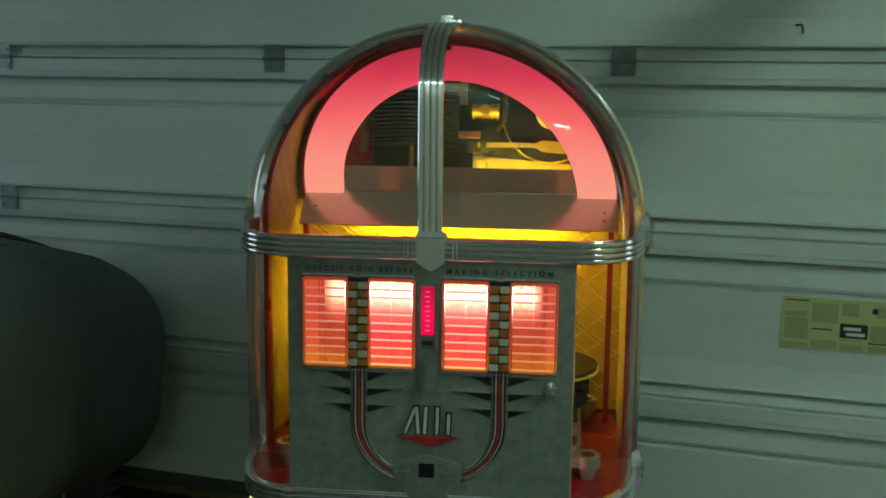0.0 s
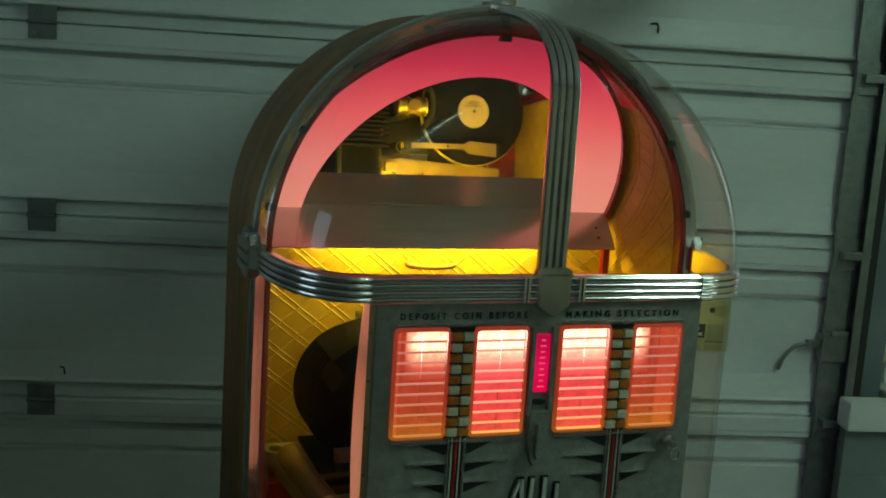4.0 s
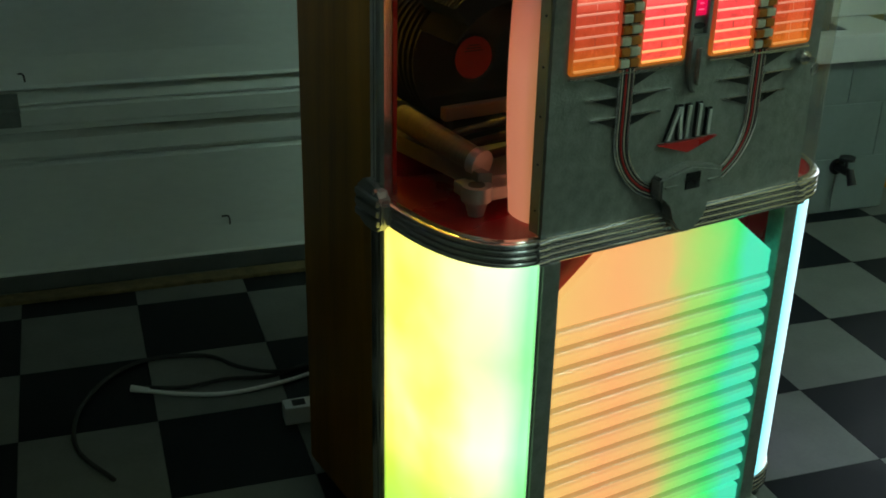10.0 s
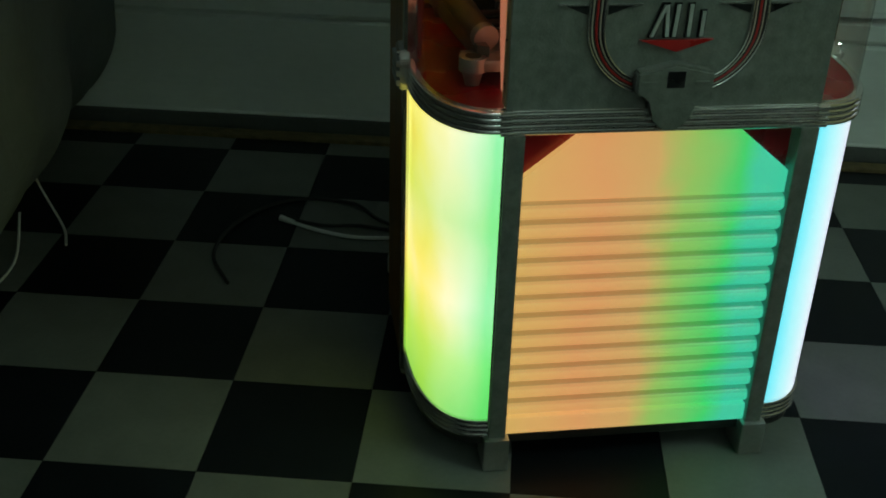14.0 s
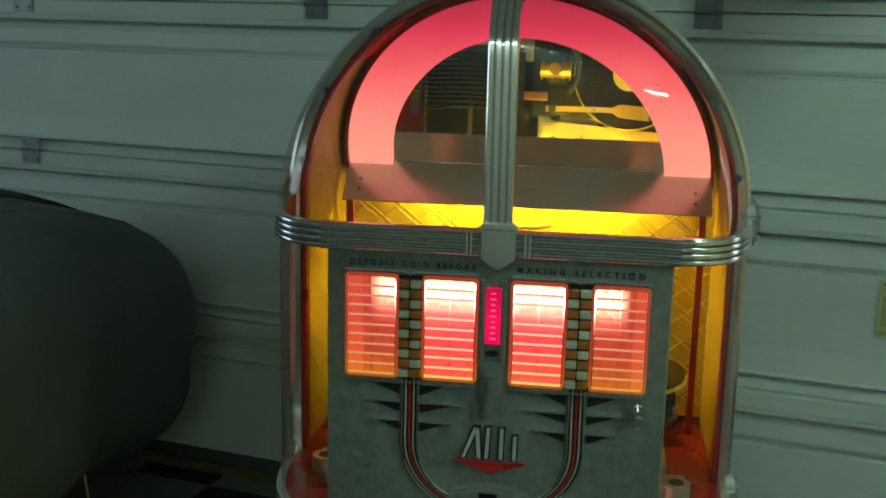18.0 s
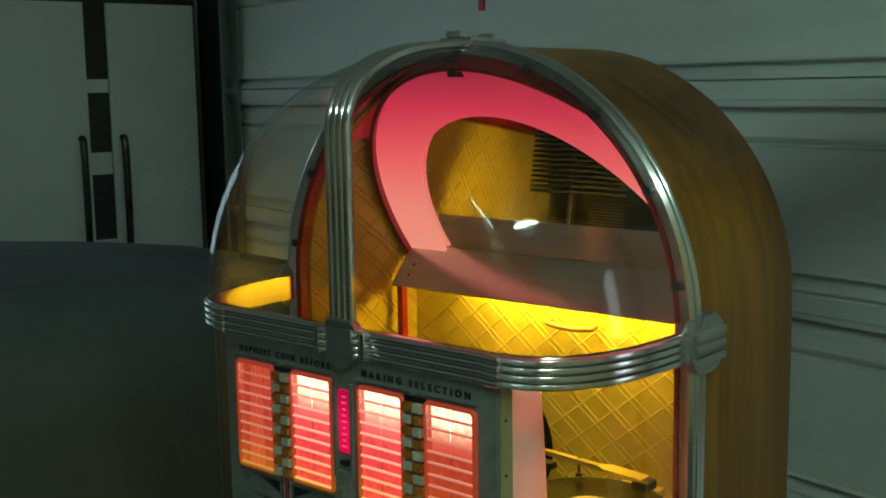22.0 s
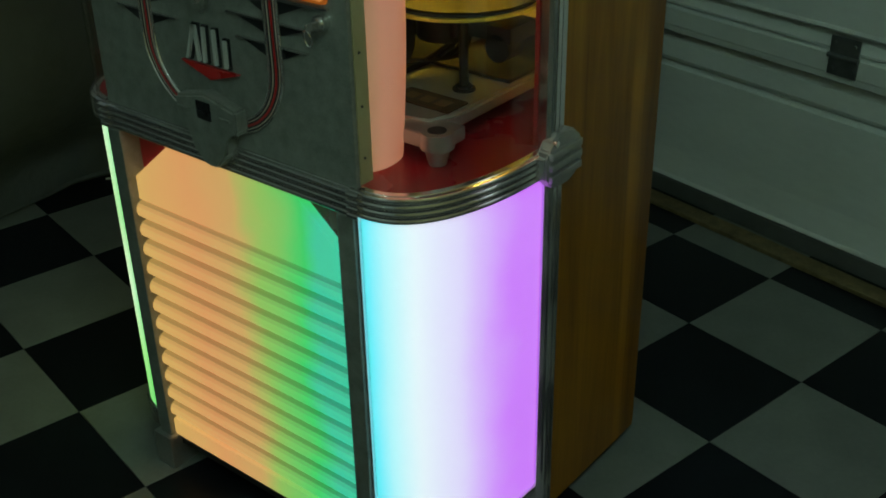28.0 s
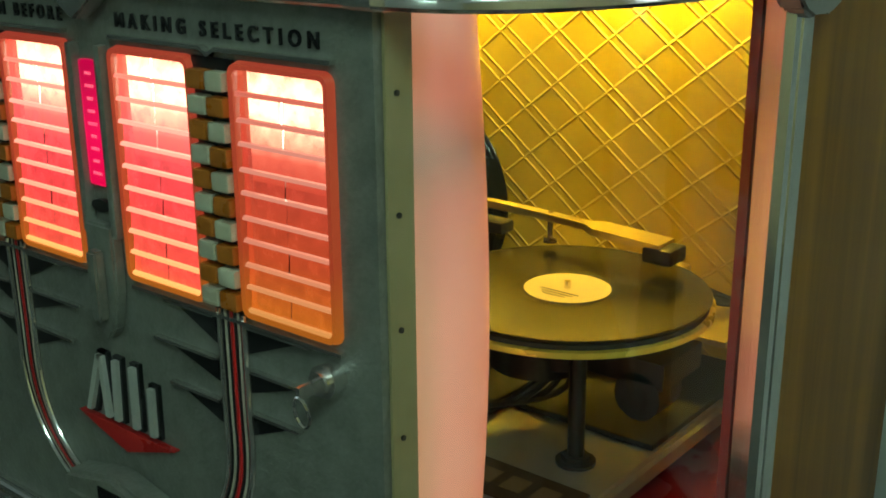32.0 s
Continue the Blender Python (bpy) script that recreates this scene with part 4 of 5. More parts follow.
# rivets and cream edge on the panel's sides, with the bulging pink light diffusers behind
# a patch of shade near the top is put into the diffuser's colour stops
SALMON = glow("lit_salmon_diffuser", [(0.0, (0.95, 0.33, 0.17)), (0.55, (0.95, 0.30, 0.16)), (0.72, (0.75, 0.17, 0.09)), (0.80, (0.42, 0.10, 0.05)), (0.88, (0.85, 0.22, 0.13)), (1.0, (0.85, 0.28, 0.17))], "Z", 0.75, 1.21, 0.54, ("Y", 0.045, 0.13, [(0, (0.75, 0.85, 0.6)), (0.2, (1, 1, 1)), (1, (0.9, 0.8, 0.8))]))
for s in (-1, 1):
    part("panel_edge", boxed(*sorted((s * 0.2763, s * 0.2785)), 0.007, 0.031, 0.752, 1.212), surface("cream_edge", (0.45, 0.40, 0.22), 0.5), panel)
    for k in range(6):
        bm = bmesh.new()
        disc(bm, (s * 0.2790, 0.016, 0.79 + 0.075 * k), 0.002, 0.002, 8, (1, 0, 0))
        part("rivet", bm, DARKST, panel)
    bm = bmesh.new()
    rings = []
    for k in range(15):
        z = 0.752 + 0.460 * k / 14
        bul = 0.010 * math.sin(math.pi * k / 14) 
        rings.append([(s * (0.246 + (0.024 + bul) * math.cos(a)), 0.080 + (0.046 + bul * 1.2) * math.sin(a), z) for a in [math.pi * (q - 6) / 12 for q in range(13)]] + [(s * 0.225, 0.128, z), (s * 0.225, 0.034, z)])
    part("side_diffuser", strip(bm, rings, close_ring=True), SALMON, juke, "salmon pink glowing side diffuser", smooth=True)
bm = boxed(-0.222, 0.222, 0.090, 0.10, 0.752, 1.205)
box(bm, -0.222, 0.222, 0.028, 0.0895, 1.190, 1.205)
box(bm, -0.222, 0.222, 0.028, 0.0895, 0.752, 0.985)
for s in (-1, 1):
    box(bm, *sorted((s * 0.2225, s * 0.2195)), 0.028, 0.0895, 0.9855, 1.1895)
part("lamp_housing", bm, surface("brown_housing_paint", (0.10, 0.03, 0.02), 0.6), juke)

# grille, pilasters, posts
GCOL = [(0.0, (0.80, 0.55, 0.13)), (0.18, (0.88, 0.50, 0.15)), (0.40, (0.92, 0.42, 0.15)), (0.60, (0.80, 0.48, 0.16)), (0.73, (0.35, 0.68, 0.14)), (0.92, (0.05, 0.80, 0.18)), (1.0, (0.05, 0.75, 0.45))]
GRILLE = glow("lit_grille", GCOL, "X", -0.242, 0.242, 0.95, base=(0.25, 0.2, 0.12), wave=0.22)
# dimmer copies of the glow: shade between slats put into the colour
GSHADE = glow("lit_grille_shade", GCOL, "X", -0.242, 0.242, 0.50, base=(0.2, 0.15, 0.08), wave=0.22)
GHALF = glow("lit_grille_half_shade", GCOL, "X", -0.242, 0.242, 0.78, base=(0.25, 0.2, 0.12), wave=0.22)
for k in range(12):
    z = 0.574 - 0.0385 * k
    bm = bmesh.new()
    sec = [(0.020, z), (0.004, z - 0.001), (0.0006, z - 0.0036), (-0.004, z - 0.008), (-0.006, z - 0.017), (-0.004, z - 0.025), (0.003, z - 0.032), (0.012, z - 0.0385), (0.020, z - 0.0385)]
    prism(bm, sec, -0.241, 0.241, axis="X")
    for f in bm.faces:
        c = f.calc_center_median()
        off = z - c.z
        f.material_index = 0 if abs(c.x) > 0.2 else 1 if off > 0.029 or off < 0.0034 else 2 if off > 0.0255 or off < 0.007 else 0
    part("grille_slat", bm, [GRILLE, GSHADE, GHALF], juke, smooth=True)
bm = bmesh.new()
prism(bm, [(-0.241, 0.577), (0.241, 0.577), (0.241, 0.62), (0.138, 0.704), (-0.138, 0.704), (-0.241, 0.62)], 0.004, 0.02)
part("grille_top", bm, GRILLE, juke)
part("grille_backing", boxed(-0.244, 0.244, 0.024, 0.03, 0.074, 0.706), REDP, juke, "dark red painted board behind the grille")
part("grille_sill", boxed(-0.244, 0.244, -0.002, 0.03, 0.074, 0.112, bevel=0.006), GRILLE, juke)
LEFTP = glow("lit_left_pilaster", [(0.0, (0.90, 0.62, 0.03)), (0.18, (1, 0.90, 0.16)), (0.45, (1, 1, 0.50)), (0.70, (0.75, 1, 0.55)), (1.0, (0.30, 0.92, 0.35))], "X", -0.395, -0.261, 1.18, ("Z", 0.11, 0.71, [(0.0, (0.35, 0.85, 0.35)), (0.2, (0.6, 1.0, 0.55)), (0.42, (1.2, 1.1, 1.3)), (0.7, (0.8, 1.0, 0.8)), (1.0, (1.1, 1.1, 1.3))]), wave=0.42)
RIGHTP = glow("lit_right_pilaster", [(0.0, (0.03, 0.75, 0.62)), (0.08, (0.10, 0.85, 1.0)), (0.32, (0.45, 0.94, 1.0)), (0.58, (0.80, 0.93, 1.0)), (0.84, (0.74, 0.68, 1.0)), (1.0, (0.60, 0.16, 1.0))], "X", 0.277, 0.411, 1.22, wave=0.08)
for s, mt in ((-1, LEFTP), (1, RIGHTP)):
    bm = bmesh.new()
    strip(bm, [[(x, y, 0.112), (x, y, 0.707)] for x, y in corner(s, -0.003)])
    part("pilaster", bm, mt, juke, "glowing curved plastic corner pilaster", smooth=True)
    x0, x1 = sorted((s * 0.243, s * 0.276))
    part("post", boxed(x0, x1, -0.012, 0.03, 0.07, 0.707, bevel=0.004), GREY, juke)
    x0, x1 = sorted((s * 0.236, s * 0.286))
    part("post_foot", boxed(x0, x1, -0.022, 0.05, 0.0, 0.075, bevel=0.006), ALU, juke)
    w = with_normals(corner(s, -0.004))
    pl = [(x, y, nx if s > 0 else -nx, ny if s > 0 else -ny) for x, y, nx, ny in w]
    part("base_band", band(pl, 0.070), CHROME, juke, "ribbed metal band at the foot", smooth=True)
# red deck
bm = bmesh.new()
plan = corner(-1, -0.006)[::-1] + corner(1, -0.006) + [(0.378, 0.59), (-0.378, 0.59)]
prism(bm, plan, 0.735, 0.747, axis="Z")
part("deck", bm, REDP, juke, "dark red lacquered deck")
bm = bmesh.new()
prism(bm, plan, 0.05, 0.07, axis="Z")
part("base", bm, DARKST, juke)

# centre strip over the dome
prof = [(0.0, 1.250)] + [(0.0, 1.250 + 0.275 * k / 6) for k in range(1, 7)]
for j in range(1, m_ + 1):
    ph = math.pi / 2 * j / m_
    prof.append((RIM * (1 - math.cos(ph) ** ROUND), 1.250 + FRONT - 0.002 + (HW - FRONT) * math.sin(ph) ** ROUND))
bm = bmesh.new()
rings = []
SEC = [(-0.024, 0.0)]
for k in range(4):
    SEC += [(-0.024 + k * 0.012 + x, h) for x, h in ((0.0002, 0.003), (0.0008, 0.0075), (0.003, 0.0095), (0.009, 0.0095), (0.0112, 0.0075), (0.0118, 0.003))]
SEC += [(0.024, 0.0)]
for k, (y, z) in enumerate(prof):
    a, b = prof[max(k - 1, 0)], prof[min(k + 1, len(prof) - 1)]
    d = Vector((b[0] - a[0], b[1] - a[1])).normalized()
    ny, nz = -d[1], d[0]
    rings.append([(x, y + ny * h, z + nz * h) for x, h in SEC])
part("centre_strip", strip(bm, rings, close_ring=True), CHROME, juke, "ribbed metal strip over the dome", smooth=True)

# tilted mirror with its lit pink border
TILT = radians(40.3)
MIRM = Matrix.Translation((0, 0.577, 1.262)) @ Matrix.Rotation(TILT, 4, "X")
MIRROR = surface("mirror_glass", (0.85, 0.85, 0.8), 0.12, 1.0, 0.02, 4, 50, 0)
MIRROR.node_tree.nodes["Principled BSDF"].inputs["Roughness"].default_value = 0.02
for lk in list(MIRROR.node_tree.links):
    if lk.to_socket.name == "Roughness":
        MIRROR.node_tree.links.remove(lk)


def half_ellipse(rx, rz, n=40):
    return [(-rx * math.cos(math.pi * k / n), rz * math.sin(math.pi * k / n)) for k in range(n + 1)]


bm = bmesh.new()
prism(bm, half_ellipse(0.370, 0.4895), 0.0, 0.006)
mir = part("mirror", bm, MIRROR, juke, "tilted mirror showing the record changer")
mir.matrix_local = MIRM
bm = bmesh.new()
o_, i_ = half_ellipse(0.374, 0.4917, 48), half_ellipse(0.280, 0.385, 48)
strip(bm, [[(a[0], -0.010, a[1]), (a[0], -0.004, a[1]), (b[0], -0.004, b[1]), (b[0], -0.010, b[1])] for a, b in zip(o_, i_)], close_ring=True)
PINK = glow("lit_pink_border", [(0.0, (1.0, 0.36, 0.25)), (0.3, (1.0, 0.29, 0.235)), (0.6, (0.96, 0.13, 0.14)), (0.85, (0.68, 0.035, 0.085)), (1.0, (0.42, 0.022, 0.055))], "Z", 0.026, 0.492, 0.95, base=(0.3, 0.05, 0.06), wave=0.08)
ring = part("mirror_border", bm, PINK, juke, "pink glowing translucent arch border")
ring.matrix_local = MIRM
BRUSHED = surface("brushed_grey_metal", (0.62, 0.59, 0.52), 0.18, 0.52, 0.12, 5, 70, 0.04, (1, 14, 14), uneven=0.05)
bm = bmesh.new()
prism(bm, [(0.493, 1.210), (0.497, 1.207), (0.566, 1.279), (0.562, 1.284), (0.557, 1.284)], -0.374, 0.374, axis="X")
part("shelf", bm, BRUSHED, juke, "brushed grey-brown metal strip across the dome")
# fluorescent tube behind the shelf
YL = glow("yellow_tube", [(0.0, (1.0, 0.76, 0.07)), (1.0, (1.0, 0.76, 0.07))], "X", -1, 1, 62.0)
bm = bmesh.new()
rod(bm, (-0.215, 0.555, 1.236), (0.235, 0.555, 1.236), 0.012, 12)
part("lamp_tube", bm, YL, juke, "lit warm fluorescent tube")

# centre knuckle where strip and band meet
bm = bmesh.new()
prism(bm, [(-0.022, 1.260), (0.028, 1.260), (0.030, 1.256), (0.030, 1.210), (0.016, 1.202), (0.003, 1.192), (-0.010, 1.202), (-0.024, 1.210), (-0.024, 1.256)], -0.017, 0.0)
bmesh.ops.bevel(bm, geom=list(bm.edges), offset=0.002, segments=2, affect="EDGES")
part("strip_knuckle", bm, CHROME, juke, "cast metal knuckle joining strip and band", smooth=True)
bm = bmesh.new()
prism(bm, [(-0.030, 1.254), (-0.029, 1.260), (-0.023, 1.264), (-0.023, 1.270), (0.027, 1.270), (0.029, 1.264), (0.035, 1.260), (0.036, 1.254)], -0.015, 0.0)
bmesh.ops.bevel(bm, geom=list(bm.edges), offset=0.002, segments=2, affect="EDGES")
part("strip_boss", bm, CHROME, juke, smooth=True)
for x in (-0.040, -0.047, 0.046, 0.053):
    part("knuckle_rib", boxed(x - 0.002, x + 0.002, -0.018, -0.005, 1.216, 1.256, bevel=0.001), CHROME, juke)
# scalloped clamps at the ends of the bands
for z0 in (1.236, 0.728):
    for s in (-1, 1):
        c = bmesh.new()
        out = [(0.236, 0.018), (0.250, 0.022), (0.256, 0.038), (0.272, 0.046), (0.290, 0.040), (0.300, 0.046), (0.316, 0.040), (0.324, 0.026), (0.336, 0.018), (0.336, -0.016), (0.324, -0.022), (0.318, -0.036), (0.300, -0.042), (0.288, -0.036), (0.272, -0.042), (0.256, -0.036), (0.248, -0.022), (0.236, -0.018)]
        prism(c, [(y, z0 + z) for y, z in out], s * 0.408, s * 0.428, axis="X")
        bmesh.ops.bevel(c, geom=list(c.edges), offset=0.003, segments=2, affect="EDGES")
        cl = part("band_clamp", c, ALU, juke, "scalloped cast metal clamp", smooth=True)
        for z in (-0.018, 0.0, 0.018):
            part("clamp_rib", boxed(*sorted((s * 0.426, s * 0.435)), 0.245, 0.326, z0 + z - 0.006, z0 + z + 0.006, bevel=0.003), ALU, cl)
        bm = bmesh.new()
        rod(bm, (s * 0.426, 0.262, z0 + 0.034), (s * 0.432, 0.262, z0 + 0.034), 0.005, 10)
        part("clamp_screw", bm, CHROME, cl)
# catch on top of the arch, and the dark clip at the mirror's top
bm = bmesh.new()
box(bm, -0.032, 0.032, 0.255, 0.345, 1.665, 1.673, bevel=0.002)
box(bm, -0.014, 0.014, 0.250, 0.300, 1.673, 1.684, bevel=0.003)
rod(bm, (-0.022, 0.325, 1.676), (0.022, 0.325, 1.676), 0.005, 10)
part("top_catch", bm, CHROME, juke, "small metal catch on top of the arch", smooth=True)
part("mirror_clip", boxed(-0.009, 0.009, 0.245, 0.270, 1.612, 1.640, bevel=0.003), DARKST, juke)
for k in range(9):
    a = math.pi * (k + 0.5) / 9
    bm = bmesh.new()
    disc(bm, ((HW - 0.014) * math.cos(a), 0.258, SPRING + (HW - 0.014) * math.sin(a)), 0.007, 0.006, 10, (0, 1, 0))
    part("rim_screw", bm, DARKST, juke)
# red beading inside the cabinet edge and round the mirror
REDB = surface("red_beading", (0.30, 0.010, 0.010), 0.3)
bm = bmesh.new()
rings = []
for x, z in arch(HW - 0.0165, 0.750, n):
    sx = x / max(math.hypot(x, max(z - SPRING, 0)), 1e-6)
    sz = max(z - SPRING, 0) / max(math.hypot(x, max(z - SPRING, 0)), 1e-6)
    rings.append([(x, 0.262, z), (x - sx * 0.008, 0.264, z - sz * 0.008), (x - sx * 0.008, 0.282, z - sz * 0.008), (x, 0.282, z)])
part("red_beading", strip(bm, rings, close_ring=True), REDB, juke, "dark red beading inside the rim", smooth=True)
bm = bmesh.new()
o_, i_ = half_ellipse(0.378, 0.498, 48), half_ellipse(0.371, 0.4897, 48)
strip(bm, [[(a[0], -0.022, a[1]), (a[0], 0.004, a[1]), (b[0], 0.004, b[1]), (b[0], -0.022, b[1])] for a, b in zip(o_, i_)], close_ring=True)
part("mirror_frame", bm, REDB, juke, "red edge of the tilted mirror", smooth=True).matrix_local = MIRM
# red hood closing the gap between the mirror's top and the shell
bm = bmesh.new()
rings = []
for k in range(11, 38):
    x, z = half_ellipse(0.376, 0.496, 48)[k]
    a = math.pi * (1 - k / 48)
    p, q = MIRM @ Vector((x, 0.0, z)), Vector(((HW - 0.026) * math.cos(a), 0.300, SPRING + (HW - 0.026) * math.sin(a)))
    rings.append([p, q, q + Vector((0, 0.003, 0.0)), p + Vector((0, 0.004, 0.002))])
# the hood is no lamp: a dim glow is added to brighten it
part("mirror_hood", strip(bm, rings, close_ring=True), glow("glowing_red_hood", [(0.0, (0.60, 0.03, 0.02)), (1.0, (0.50, 0.012, 0.03))], "Z", 1.3, 1.65, 0.30, base=(0.36, 0.012, 0.012), wave=0.2), juke, "red plastic hood over the mirror, given a dim glow", smooth=True)
for s in (-1, 1):
    part("inner_post", boxed(*sorted((s * 0.352, s * 0.365)), 0.500, 0.515, 0.75, 1.212), REDB, juke)
    for x in (0.312,):
        for z in (1.229, 1.247):
            bm = bmesh.new()
            disc(bm, (s * (x + 0.03), 0.493 + (z - 1.210) * 0.93, z), 0.0035, 0.004, 8, (0, 1, -0.93))
            part("shelf_screw", bm, DARKST, juke)
# pull handle on the back lining
bm = bmesh.new()
tube(bm, bent([(-0.050, 0.581, 1.163), (-0.047, 0.568, 1.160), (-0.02, 0.563, 1.157), (0.02, 0.563, 1.157), (0.047, 0.568, 1.160), (0.050, 0.581, 1.163)], 5), 0.0055, 8)
part("back_handle", bm, surface("amber_handle", (0.30, 0.14, 0.02), 0.4), juke, "amber pull handle", smooth=True)
# ribs on the posts and edge strips by the pilasters
for s in (-1, 1):
    part("post_rib", boxed(*sorted((s * 0.2755, s * 0.2795)), -0.006, 0.0, 0.112, 0.706, bevel=0.001), CHROME, juke)
    part("side_moulding", boxed(*sorted((s * 0.404, s * 0.417)), 0.2865, 0.300, 0.05, 1.25, bevel=0.002), CHROME, juke)
    part("cabinet_foot", boxed(*sorted((s * 0.34, s * 0.395)), 0.30, 0.60, 0.0, 0.029, bevel=0.004), DARKST, juke)

# ---------------- record changer standing on the red deck ----------------
changer = thing("record_changer", "cast aluminium record changer with turntable, tone arm and record rack", "record changer")
MATTE = surface("matt_black_paint", (0.008, 0.008, 0.008), 0.8, 0, 0.2, spec=0.15)
BRASSY = surface("yellow_plated_metal", (0.60, 0.47, 0.15), 0.32, 0.75, 0.15, 20, 150, 0.08)
# base casting with lugs on feet
bm = bmesh.new()
prism(bm, [(-0.285, 0.150), (-0.235, 0.138), (0.235, 0.138), (0.285, 0.150), (0.300, 0.200), (0.300, 0.560), (-0.300, 0.560), (-0.300, 0.200)], 0.775, 0.800, axis="Z")
bmesh.ops.bevel(bm, geom=list(bm.edges), offset=0.006, segments=2, affect="EDGES")
part("base_casting", bm, ALU, changer, "satin cast aluminium base plate", smooth=True)
for s in (-1, 1):
    for y in (0.131, 0.53):
        bm = bmesh.new()
        rod(bm, (s * 0.313, y, 0.748), (s * 0.313, y, 0.776), 0.013, 16, 0.020)
        rod(bm, (s * 0.313, y, 0.774), (s * 0.313, y, 0.799), 0.025, 20)
        part("foot", bm, ALU, changer, smooth=True)
        bm = bmesh.new()
        rod(bm, (s * 0.313, y, 0.796), (s * 0.313, y, 0.800), 0.014, 16)
        part("foot_bolt", bm, DARKST, changer)
        part("lug", boxed(*sorted((s * 0.245, s * 0.330)), y - 0.018, y + 0.045, 0.774, 0.796, bevel=0.006), ALU, changer)
# nameplate on the base
part("nameplate", boxed(0.180, 0.290, 0.184, 0.234, 0.8005, 0.803), surface("bronze_plate", (0.10, 0.06, 0.03), 0.4, 0.5, 0.3, 60, 200, 0.1), changer, "dark bronze maker's plate")
for k in range(3):
    part("plate_mark", boxed(0.193 + k * 0.030, 0.213 + k * 0.030, 0.198, 0.220, 0.8032, 0.8036), surface("dull_brass_print", (0.20, 0.13, 0.06), 0.5, 0.4), changer)
# two sheets added only to darken the base plate as mirrored
part("dark_sheet", boxed(-0.030, 0.135, 0.16, 0.42, 0.8005, 0.812, bevel=0.003), DARKST, changer, "dark sheet added over the base under the gripper")
part("rear_dark_sheet", boxed(0.137, 0.292, 0.335, 0.552, 0.8005, 0.8065, bevel=0.002), DARKST, changer)
# turntable
CX, CY = 0.205, 0.325
bm = bmesh.new()
disc(bm, (CX, CY, 0.9285), 0.130, 0.005, 64)
tt = part("turntable", bm, surface("bright_plated_rim", (0.95, 0.74, 0.12), 0.28, 0.35), changer, "plated turntable with a bright rim", smooth=True)
bm = bmesh.new()
disc(bm, (CX, CY, 0.9335), 0.125, 0.004, 64)
part("turntable_mat", bm, RUBBER, tt)
bm = bmesh.new()
rod(bm, (CX, CY, 0.936), (CX, CY, 0.946), 0.003, 10)
part("spindle", bm, CHROME, tt)
bm = bmesh.new()
rod(bm, (0.248, 0.278, 0.80), (0.248, 0.278, 0.925), 0.0075, 12)
rod(bm, (0.248, 0.278, 0.80), (0.248, 0.278, 0.808), 0.013, 6)
rod(bm, (0.248, 0.278, 0.80), (0.248, 0.278, 0.803), 0.018, 16)
part("support_rod", bm, DARKST, changer, smooth=True)
bm = bmesh.new()
rod(bm, (CX, CY, 0.87), (CX, CY, 0.919), 0.030, 20)
rod(bm, (CX - 0.03, CY, 0.86), (CX - 0.03, CY, 0.915), 0.045, 20)
box(bm, CX - 0.06, CX + 0.11, CY - 0.02, CY + 0.05, 0.875, 0.90, bevel=0.004)
rod(bm, (CX + 0.085, CY - 0.02, 0.865), (CX + 0.085, CY + 0.02, 0.865), 0.022, 16)
part("drive_block", bm, DARKST, changer, smooth=True)
bm = bmesh.new()
rod(bm, (0.105, 0.19, 0.865), (0.105, 0.27, 0.865), 0.055, 28)
rod(bm, (0.105, 0.18, 0.865), (0.105, 0.19, 0.865), 0.03, 20)
part("motor", bm, DARKST, changer, "dark round drive motor", smooth=True)
for k in range(4):
    bm = bmesh.new()
    tube(bm, bent([(0.11 + 0.01 * k, 0.25, 0.83), (0.15 + 0.01 * k, 0.29 + 0.02 * k, 0.82), (0.19, 0.33 + 0.015 * k, 0.855), (0.20, 0.36, 0.88)], 5), 0.0035, 6)
    part("wire", bm, RUBBER, changer, smooth=True)
# tone arm
bm = bmesh.new()
arm = bent([(0.015, 0.413, 0.974), (0.090, 0.412, 0.974), (0.170, 0.412, 0.971), (0.252, 0.418, 0.965)], 6)
rings = []
for k, p in enumerate(arm):
    w = 0.006 + (0.009 if k > 12 else 0.0)
    rings.append([p + Vector((0, -w, -0.004)), p + Vector((0, -w, 0.003)), p + Vector((0, w, 0.003)), p + Vector((0, w, -0.004))])
strip(bm, rings, close_ring=True)
ta = part("tone_arm", bm, BRASSY, changer, "yellow plated tone arm", smooth=True)
part("pickup_head", boxed(0.236, 0.266, 0.400, 0.432, 0.950, 0.965, bevel=0.004), BLACKP, ta)
bm = bmesh.new()
rod(bm, (0.030, 0.413, 0.93), (0.030, 0.413, 0.984), 0.009, 16)
rod(bm, (0.030, 0.413, 0.80), (0.030, 0.413, 0.93), 0.014, 16)
box(bm, 0.020, 0.075, 0.403, 0.425, 0.945, 0.957, bevel=0.003)
part("arm_pivot", bm, DARKST, changer, smooth=True)
bm = bmesh.new()
rod(bm, (0.128, 0.412, 0.950), (0.128, 0.412, 0.977), 0.003, 8)
rod(bm, (0.128, 0.412, 0.946), (0.128, 0.412, 0.952), 0.007, 10)
part("arm_rest", bm, CHROME, changer)
